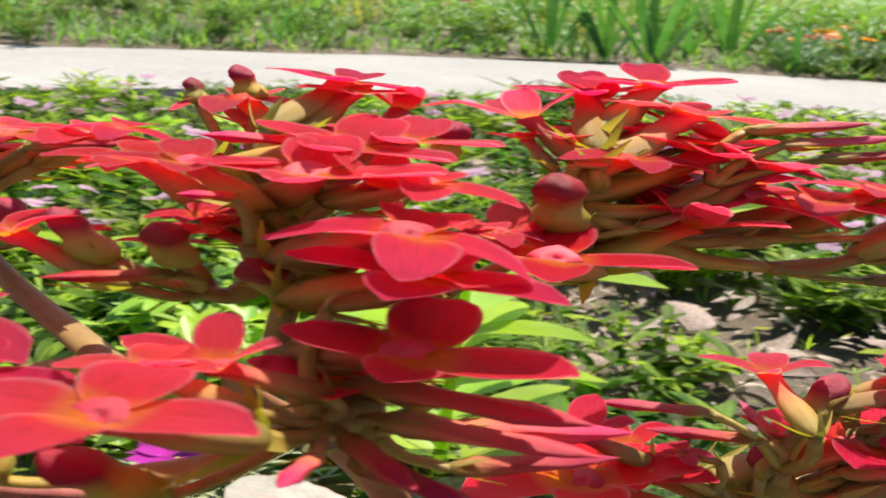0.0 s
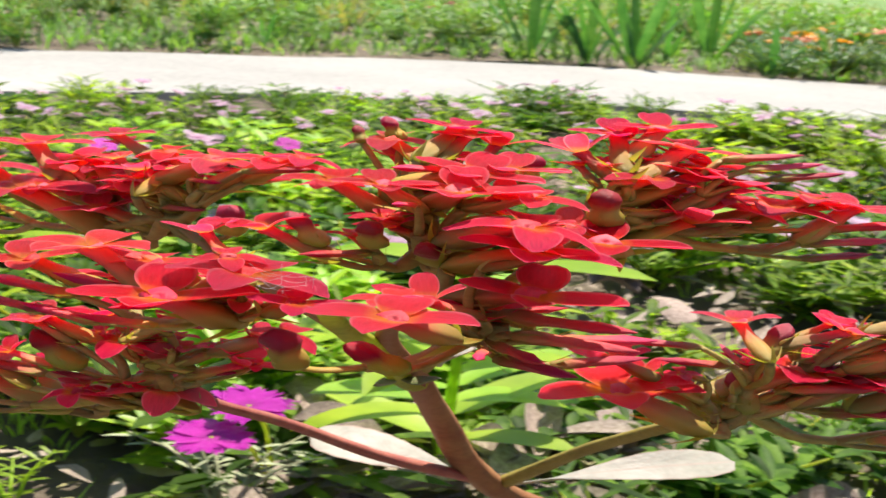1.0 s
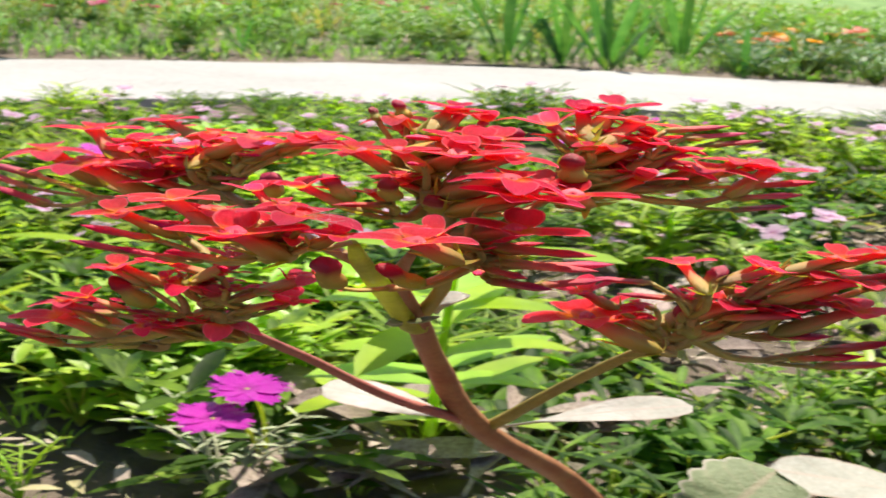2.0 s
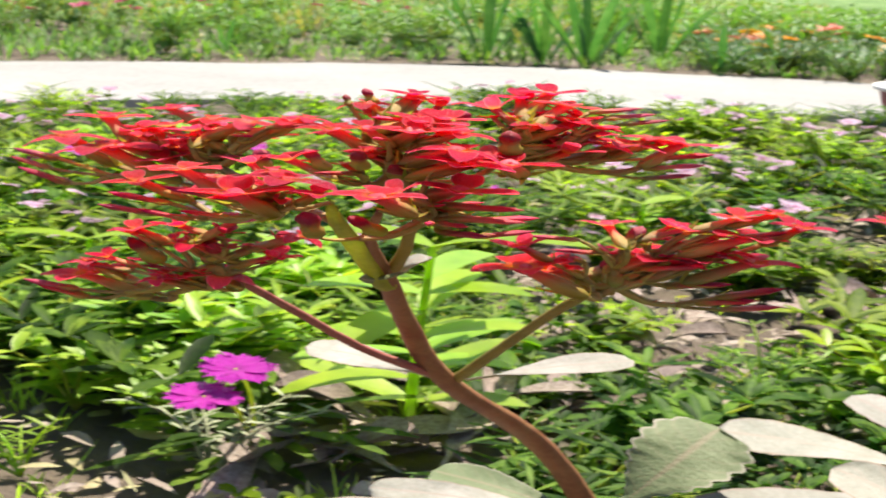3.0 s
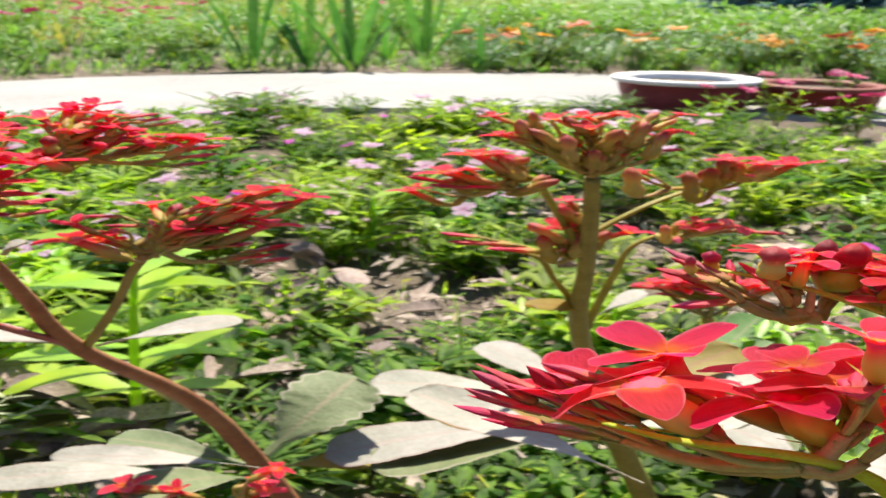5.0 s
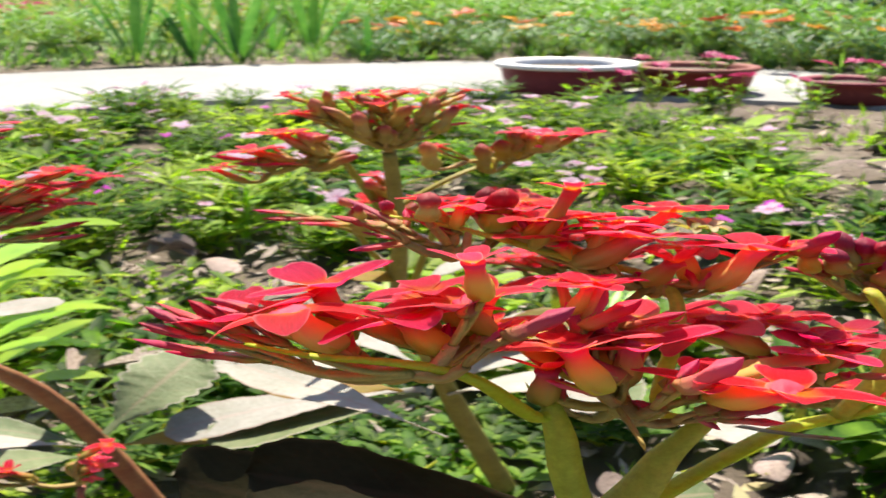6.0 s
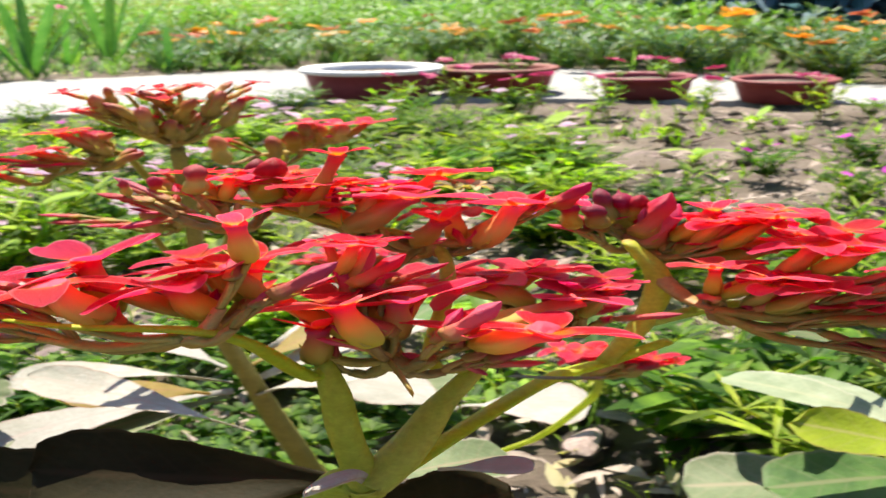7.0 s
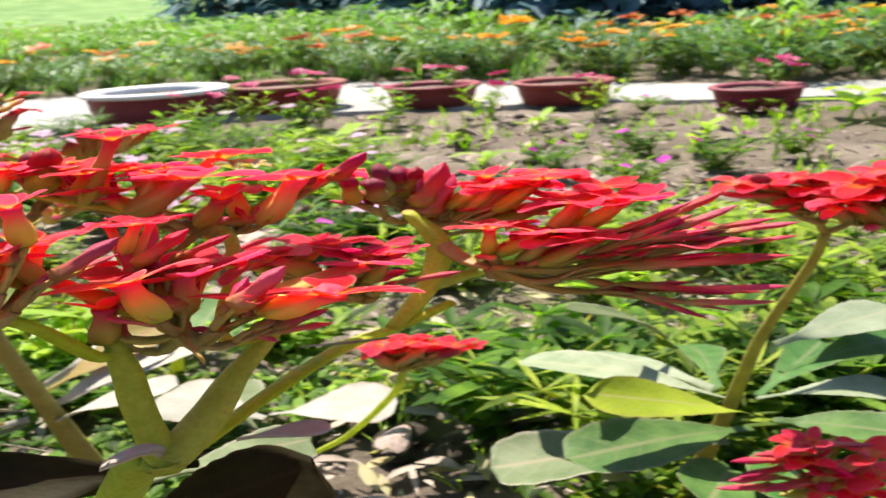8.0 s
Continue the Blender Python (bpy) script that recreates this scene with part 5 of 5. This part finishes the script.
D_TOP = [(444, 208, 212, 25.5, "o"), (452, 202, 211, 27.7, "o"), (462, 197, 212, 25.5, "o"), (468, 191, 209, 25.5, "o"), (448, 204, 207, 19.2, "b"), (464, 193, 205, 23.4,
    "o"), (475, 187, 209, 23.4, "o"), (443, 208, 208, 17.0, "b"), (456, 197, 201, 17.0, "b"), (452, 203, 213, 12.8, "d"), (470, 191, 212, 12.8, "d")]
D_RIGHT = [(465, 167, 213, 36.3, "o"), (459, 169, 208, 34.2, "o"), (476, 159, 210, 36.3, "o"), (464, 163, 198, 26.2, "b"), (474, 157, 199, 26.2, "b"), (483, 154, 212,
    32.2, "o"), (470, 164, 217, 18.1, "c"), (483, 152, 204, 24.2, "b")]
D_ROSETTE = [(516, 277, 90, 463, 370, 98, 30, 7), (517, 286, 92, 522, 384, 85, 25, 7), (517, 257, 87, 432, 283, 111, 33, 6), (524, 268, 75, 421, 283, 83, 45, 5), (525,
    283, 64, 425, 347, 56, 50, 2), (530, 295, 86, 597, 387, 72, 38, 5), (529, 269, 89, 599, 239, 84, 27, 7), (540, 268, 114, 632, 263, 115, 38, 7), (522, 253, 84, 546,
    200, 87, 33, 5), (540, 278, 85, 656, 330, 76, 38, 5), (539, 339, 101, 450, 316, 141, 16, 2), (540, 264, 101, 645, 268, 94, 33, 5), (510, 273, 59, 447, 225, 75, 45,
    5), (527, 263, 64, 468, 193, 78, 45, 5)]
E_STEM = [(354, 424, 51, 2.6), (366, 383, 79, 2.5), (372, 346, 110, 2.9), (370, 335, 124, 2.5)]
E_HUBS = [(371, 335, 125, 2.3)]
E_TOP = [(355, 344, 136, 20.2, "o"), (363, 338, 136, 22.7, "o"), (371, 333, 136, 22.7, "o"), (380, 327, 135, 22.7, "o"), (388, 321, 134, 20.2, "o"), (367, 335, 133, 17.6,
    "b"), (377, 328, 132, 17.6, "b"), (359, 340, 132, 15.1, "d"), (385, 322, 131, 15.1, "d"), (395, 316, 133, 15.1, "o")]
E_LEAVES = [(372, 496, 53, 328, 548, 62, 58, 0), (375, 494, 55, 437, 454, 58, 52, 0), (366, 498, 47, 386, 606, 37, 50, 2)]
F_STEM = [(481, 186, 26, 4.7), (443, 164, 97, 3.7)]
F_HUBS = [(436, 160, 107, 2.4)]
F_TOP = [(423, 163, 127, 17.8, "o"), (429, 159, 127, 17.8, "c"), (412, 169, 122, 21.8, "b"), (419, 165, 124, 19.8, "b"), (427, 159, 121, 21.8, "o"), (413, 167, 118, 23.8,
    "b"), (407, 170, 113, 21.8, "b"), (445, 147, 122, 27.7, "o"), (439, 152, 126, 17.8, "b"), (434, 153, 118, 21.8, "b"), (445, 145, 115, 27.7, "o"), (420, 161, 113,
    25.7, "b"), (430, 154, 113, 23.8, "b"), (440, 147, 110, 25.7, "o"), (409, 169, 116, 21.8, "b")]
G_STEM = [(410, 739, -10, 7.0), (395, 700, 39, 6.6), (383, 675, 79, 6.7)]
G_HUBS = [(379, 668, 85, 5.5)]
G_TOP = [(339, 668, 108, 25.3, "o"), (354, 668, 110, 28.9, "o"), (368, 667, 111, 32.5, "o"), (383, 665, 110, 32.5, "o"), (397, 664, 109, 28.9, "o"), (411, 662, 108, 28.9,
    "o"), (361, 666, 105, 21.7, "o"), (350, 666, 101, 21.7, "b"), (397, 662, 101, 21.7, "b"), (379, 664, 103, 21.7, "b"), (426, 661, 106, 25.3, "o"), (332, 668, 106,
    18.1, "b")]
G_LEAVES = [(402, 722, 26, 471, 782, 49, 42, 5), (402, 721, 23, 371, 769, 32, 42, 5), (404, 721, 23, 455, 722, 47, 36, 5)]
MAGENTA_FLOWERS = (-0.100, 0.624, 0.075), (-0.112, 0.601, 0.067)
LIME_AXIS = (-0.010, 0.745, 0.006), (-0.004, 0.697, 0.075), (0.004, 0.655, 0.143)


kalanchoe("tall kalanchoe with spreading heads of bright red four-petalled flowers", A_STEM, (A_FORK_LEFT, A_FORK_RIGHT, A_SIDE_LEFT, A_SIDE_RIGHT), A_HUBS,
          (A_TOP, A_LEFT, A_RIGHT, A_FRONT_LEFT, A_FRONT_RIGHT, A_SIDE_LEFT_FLOWERS, A_SIDE_RIGHT_FLOWERS), A_LEAVES + A_ROSETTE)
kalanchoe("low red kalanchoe shoot at the foot of a taller plant", A_LOW_STEM, (), A_LOW_HUB, (A_LOW_FLOWERS,), [])
kalanchoe("fading red kalanchoe on an upright green stem above grey leaves", B_STEM, (B_BRANCH_LEFT, B_BRANCH_RIGHT, B_BRANCH_LOW, B_BRANCH_LOW_RIGHT), B_HUBS,
          (B_TOP, B_LEFT, B_RIGHT, B_LOW, B_LOW_RIGHT), B_LEAVES + B_ROSETTE, STEM_OLIVE, 1.3, stout=0.66, swell=0.95, fill=2.0, fill_size=(0.32, 0.55), fill_kinds="dddcco", faded=True)
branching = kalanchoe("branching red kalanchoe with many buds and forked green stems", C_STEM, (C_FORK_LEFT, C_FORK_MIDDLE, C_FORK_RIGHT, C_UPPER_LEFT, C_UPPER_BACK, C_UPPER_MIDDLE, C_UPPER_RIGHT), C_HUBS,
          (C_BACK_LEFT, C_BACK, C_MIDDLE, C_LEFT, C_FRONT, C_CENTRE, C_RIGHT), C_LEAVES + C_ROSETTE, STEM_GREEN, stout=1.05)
withered = flower_mesh(301, 0.42, -0.30, 0.30, 6, 0.12, 0.5, 0.07)
withered.materials.append(STRAW)
for dx, turn in ((0.0, 0.3), (0.003, 1.4)):
    place("withered_flower", withered, None, branching, facing(Vector((0.1958 + dx, 0.0987, 0.2598 / FLAT)), (0.2, -0.2, 1), turn, 0.009), "shrivelled pale dry flower")
kalanchoe("red kalanchoe on a bent green stem above broad green leaves", D_STEM, (), D_HUBS, (D_TOP, D_RIGHT), D_ROSETTE, STEM_OLIVE, 1.4, stout=0.62)
kalanchoe("small flat-topped red kalanchoe close to the soil", E_STEM, (), E_HUBS, (E_TOP,), E_LEAVES, STEM_GREEN, 1.2)
kalanchoe("low red kalanchoe head with slender pink buds", F_STEM, (), F_HUBS, (F_TOP,), [], STEM_GREEN, 1.2)
kalanchoe("small flat-topped red kalanchoe among the bed plants", G_STEM, (), G_HUBS, (G_TOP,), G_LEAVES, STEM_GREEN, 1.4)


# ---- magenta pinks, lime-green plant, twigs and dead leaves ----
def pinks(spots):
    """A leafy plant with fringed magenta flowers: x, y, z, width in metres."""
    x0, y0 = spots[0][0], spots[0][1] + 0.06
    plant = root("pink_plant", (x0, y0, 0), "leafy green plant with two fringed magenta flowers", "flowering plant", "", 0.32)
    r = random.Random(3)
    fol = Shape()
    for k in range(64):
        w, h = r.uniform(0, 6.28), r.uniform(0.0, 0.10)
        q = r.uniform(0, 0.06)
        blade(fol, Vector((x0 + math.cos(w) * q, y0 + math.sin(w) * q, h)), Vector((math.cos(w), math.sin(w), r.uniform(0.1, 1.2))), r.uniform(0.03, 0.06), 0.010, 0.3)
    place("foliage", fol.mesh("foliage"), BED_LEAF, plant)
    for k, (x, y, z, d) in enumerate(spots):
        at = Vector((x, y, z / 0.32))
        me = flower_mesh(90 + k, 0.14, -0.10, 0.10, 8, 0.16, 0.22, 0.11)
        me.materials.append(MAGENTA)
        fl = place("flower", me, None, plant, aim(at, Vector((0.05, -0.05, 1)), 0.4 * k, (d, d, d)))
        sh = Shape()
        sweep(sh, smooth_line([(x0, y0, 0, 0.0016), ((x + x0) / 2, (y + y0) / 2 + 0.01, at.z * 0.6, 0.0014), (*at, 0.0013)], 5), 6)
        place("stalk", sh.mesh("stalk"), STEM_GREEN, fl)
    return plant


(M1, M2) = MAGENTA_FLOWERS
pinks(((*M1, 0.044), (*M2, 0.039)))


def lime_plant(axis, leaf, label, pairs=7, fan=1.0, seed=1):
    r = random.Random(seed)
    a, b = Vector(axis[0]), Vector(axis[-1])
    plant = root("lime_green_plant", (a.x, a.y, 0), label, "leafy plant", "", 0.45)
    up = [(p[0], p[1], p[2] / 0.45, 0.0042 - 0.002 * i / max(len(axis) - 1, 1)) for i, p in enumerate(axis)]
    sh = Shape()
    line = smooth_line(up, 6)
    sweep(sh, line, 8, 0.1)
    place("stem", sh.mesh("stem"), LIME_LEAF, plant)
    for k in range(pairs):
        q = line[min(len(line) - 1, int((k + 1.5) / (pairs + 0.5) * (len(line) - 1)))]
        turn = r.uniform(-0.5, 0.5) + (k % 2) * 0.9
        for flip in (0, math.pi):
            w = turn + flip
            fol = Shape()
            blade(fol, Vector(q[:3]), Vector((math.cos(w) * fan, math.sin(w) * fan, r.uniform(0.25, 0.9))), leaf * r.uniform(0.75, 1.15), leaf * 0.28 * r.uniform(0.85, 1.15), r.uniform(0.15, 0.55), 0.3, 8)
            place("leaf", fol.mesh("leaf"), LIME_LEAF, plant)
    return plant


lime_plant(LIME_AXIS, 0.10, "bright lime-green leafy plant with a pale upright stem", 9)
lime_plant(((1.14, 1.82, 0.0), (1.14, 1.80, 0.03)), 0.16, "low lime-green plant with broad leaves on bare soil", 2, 1.0, 4)
lime_plant(((2.08, 1.36, 0.0), (2.08, 1.33, 0.06)), 0.16, "lime-green leafy plant beside the path", 4, 1.0, 5)
lime_plant(((0.36, 0.83, 0.0), (0.36, 0.81, 0.05)), 0.07, "fresh lime-green leafy seedling in the bed", 5, 1.0, 6)
lime_plant(((-0.30, 0.98, 0.0), (-0.30, 0.96, 0.06)), 0.075, "fresh lime-green leafy seedling in the bed", 5, 1.0, 7)
lime_plant(((0.20, 1.22, 0.0), (0.20, 1.20, 0.07)), 0.085, "fresh lime-green leafy seedling in the bed", 5, 1.0, 8)


for k, (x, y) in enumerate(((1.34, 1.72), (1.62, 1.80), (1.45, 2.15), (1.22, 1.45), (1.72, 1.42), (1.30, 2.28), (1.56, 1.30), (1.02, 1.62))):
    lime_plant(((x, y, 0.0), (x, y - 0.02, 0.025)), 0.075, "small lime-green seedling on bare soil", 3, 1.0, 20 + k)


def twiggy(x, y, spread, high, n, mat, label, seed):
    """A sprawling weed of thin bent twigs with short needle leaves."""
    r = random.Random(seed)
    plant = root("twiggy_weed", (x, y, 0), label, "weed", "", 0.6)
    fol = Shape()
    for k in range(n):
        w = r.uniform(-0.5, 3.6)
        tip = Vector((x + math.cos(w) * spread * r.uniform(0.5, 1), y + math.sin(w) * spread * 0.5, high * r.uniform(0.5, 1)))
        line = smooth_line([(x, y, 0, 0.0012), (x + (tip.x - x) * 0.4, y + (tip.y - y) * 0.4, tip.z * 0.7, 0.001), (*tip, 0.0006)], 6)
        sh = Shape()
        sweep(sh, line, 5)
        for q in line[3::2]:
            for flip in (-1, 1):
                blade(fol, Vector(q[:3]), Vector((flip * 0.8 + r.uniform(-0.3, 0.3), r.uniform(-0.6, 0.6), r.uniform(0.2, 1.0))), 0.018 * r.uniform(0.6, 1.2), 0.0032, 0.2, 0.2, 3)
        place("twig", sh.mesh("twig"), mat, plant)
    place("foliage", fol.mesh("foliage"), mat, plant)
    return plant


twiggy(-0.118, 0.645, 0.075, 0.085, 9, WEB, "pale dry twiggy weed on the soil", 1)
twiggy(-0.225, 0.63, 0.06, 0.05, 6, LIME_LEAF, "small yellow-green weed with needle leaves", 2)
twiggy(0.235, 0.80, 0.07, 0.10, 6, LIME_LEAF, "thin-stemmed green weed with tiny flower heads", 3)
twiggy(0.52, 0.58, 0.08, 0.06, 5, STEM_GREEN, "thin dark creeping twig on the soil", 4)


def dead_leaf_meshes():
    out = []
    for k in range(5):
        out.append(leaf_mesh(1.0, 0.42 + 0.05 * k, (0.10, -0.05, 0.16, 0.05, 0.2)[k], (0.30, 0.45, -0.2, 0.2, 0.5)[k], 0.03, 0.12, 0.006, 14, 7, 30 + k))
    return out


DEAD = dead_leaf_meshes()
r = random.Random(17)
LITTER_SPOTS = [(-0.045, 0.67, 0.05, 7), (0.02, 0.74, 0.09, 6), (0.12, 0.87, 0.07, 6), (0.33, 0.95, 0.09, 7), (0.36, 1.03, 0.12, 9), (0.58, 0.96, 0.16, 9), (0.45, 0.51, 0.10, 8), (0.56, 0.50, 0.08, 6),
                (-0.10, 1.0, 0.2, 8), (0.25, 0.75, 0.12, 7), (1.35, 1.7, 0.3, 10), (0.30, 1.5, 0.4, 10), (1.5, 1.95, 0.35, 26), (1.25, 1.5, 0.25, 14), (1.85, 1.35, 0.3, 12), (-0.4, 1.3, 0.3, 6), (0.10, 1.12, 0.08, 5), (-0.25, 1.3, 0.1, 5), (0.45, 1.35, 0.13, 7), (0.75, 1.2, 0.13, 7), (0.0, 1.75, 0.12, 5), (0.4, 2.0, 0.12, 5), (-0.09, 0.73, 0.05, 5), (0.05, 0.70, 0.05, 6), (0.00, 0.64, 0.05, 6)]
for cx, cy, rad, n in LITTER_SPOTS:
    for _ in range(n):
        w, q = r.uniform(0, 6.28), rad * math.sqrt(r.random())
        s = r.uniform(0.03, 0.085)
        m = pose(cx + math.cos(w) * q, cy + math.sin(w) * q, 0.012, r.uniform(-14, 14), r.uniform(-14, 14), r.uniform(0, 360)) @ Matrix.Diagonal((s, s, s * 0.7, 1))
        tagged(place("dead_leaf", r.choice(DEAD), LITTER, None, m), "curled grey-brown dead leaf lying on the soil", "dead leaf", "dead leaves on the bed")

for x, y, size, turn in ((-0.055, 0.662, 0.095, 20), (-0.020, 0.690, 0.085, 160), (0.015, 0.640, 0.10, 75), (-0.085, 0.735, 0.08, 110), (0.030, 0.740, 0.085, 10), (0.10, 0.90, 0.09, 45)):
    m = pose(x, y, 0.016, r.uniform(-8, 8), r.uniform(-8, 8), turn) @ Matrix.Diagonal((size, size, size * 0.5, 1))
    tagged(place("dead_leaf", r.choice(DEAD), LITTER, None, m), "large curled pinkish-brown dead leaf lying on the soil", "dead leaf", "dead leaves on the bed")

# clods and small stones on the bare soil
for cx, cy, rad, n in ((1.45, 1.72, 0.45, 40), (0.5, 0.5, 0.14, 16), (0.5, 0.97, 0.2, 16)):
    for k in range(n):
        w, q = r.uniform(0, 6.28), rad * math.sqrt(r.random())
        s = r.uniform(0.004, 0.016)
        sh = Shape()
        rows = []
        for i in range(6):
            a = math.pi * i / 5
            rows.append([(math.sin(a) * math.cos(b) * (1 + 0.35 * noise.noise((i, b, k))), math.sin(a) * math.sin(b) * (1 + 0.35 * noise.noise((i, b, k + 50))), 0.6 * math.cos(a)) for b in (2 * math.pi * j / 8 for j in range(8))])
        sh.grid(rows, [[(0, 0)] * 8 for _ in rows], closed=True)
        m = pose(cx + math.cos(w) * q, cy + math.sin(w) * q, 0.0, 0, 0, r.uniform(0, 360)) @ Matrix.Diagonal((s * 1.5, s, s, 1))
        tagged(place("soil_clod", sh.mesh("clod"), SOIL, None, m), "small dry grey clod of garden soil", "soil clod", "soil clods")


def cobweb(at, n, size):
    """A few slack threads between neighbouring petals."""
    r = random.Random(8)
    web = root("cobweb", (at[0], at[1], at[2]), "torn white cobweb threads hanging between red petals", "cobweb")
    for k in range(n):
        a = Vector(at) + Vector((r.uniform(-1, 1), r.uniform(-0.5, 0.5), r.uniform(-0.4, 0.4))) * size
        b = Vector(at) + Vector((r.uniform(-1, 1), r.uniform(-0.5, 0.5), r.uniform(-0.4, 0.4))) * size
        mid = (a + b) / 2 - Vector((0, 0, size * 0.12))
        sh = Shape()
        sweep(sh, smooth_line([(*a, 0.000016), (*mid, 0.000013), (*b, 0.000016)], 5), 4)
        place("thread", sh.mesh("thread"), POT_RIM, web)
    return web


cobweb((0.0010, 0.2150, 0.2585), 12, 0.0035)
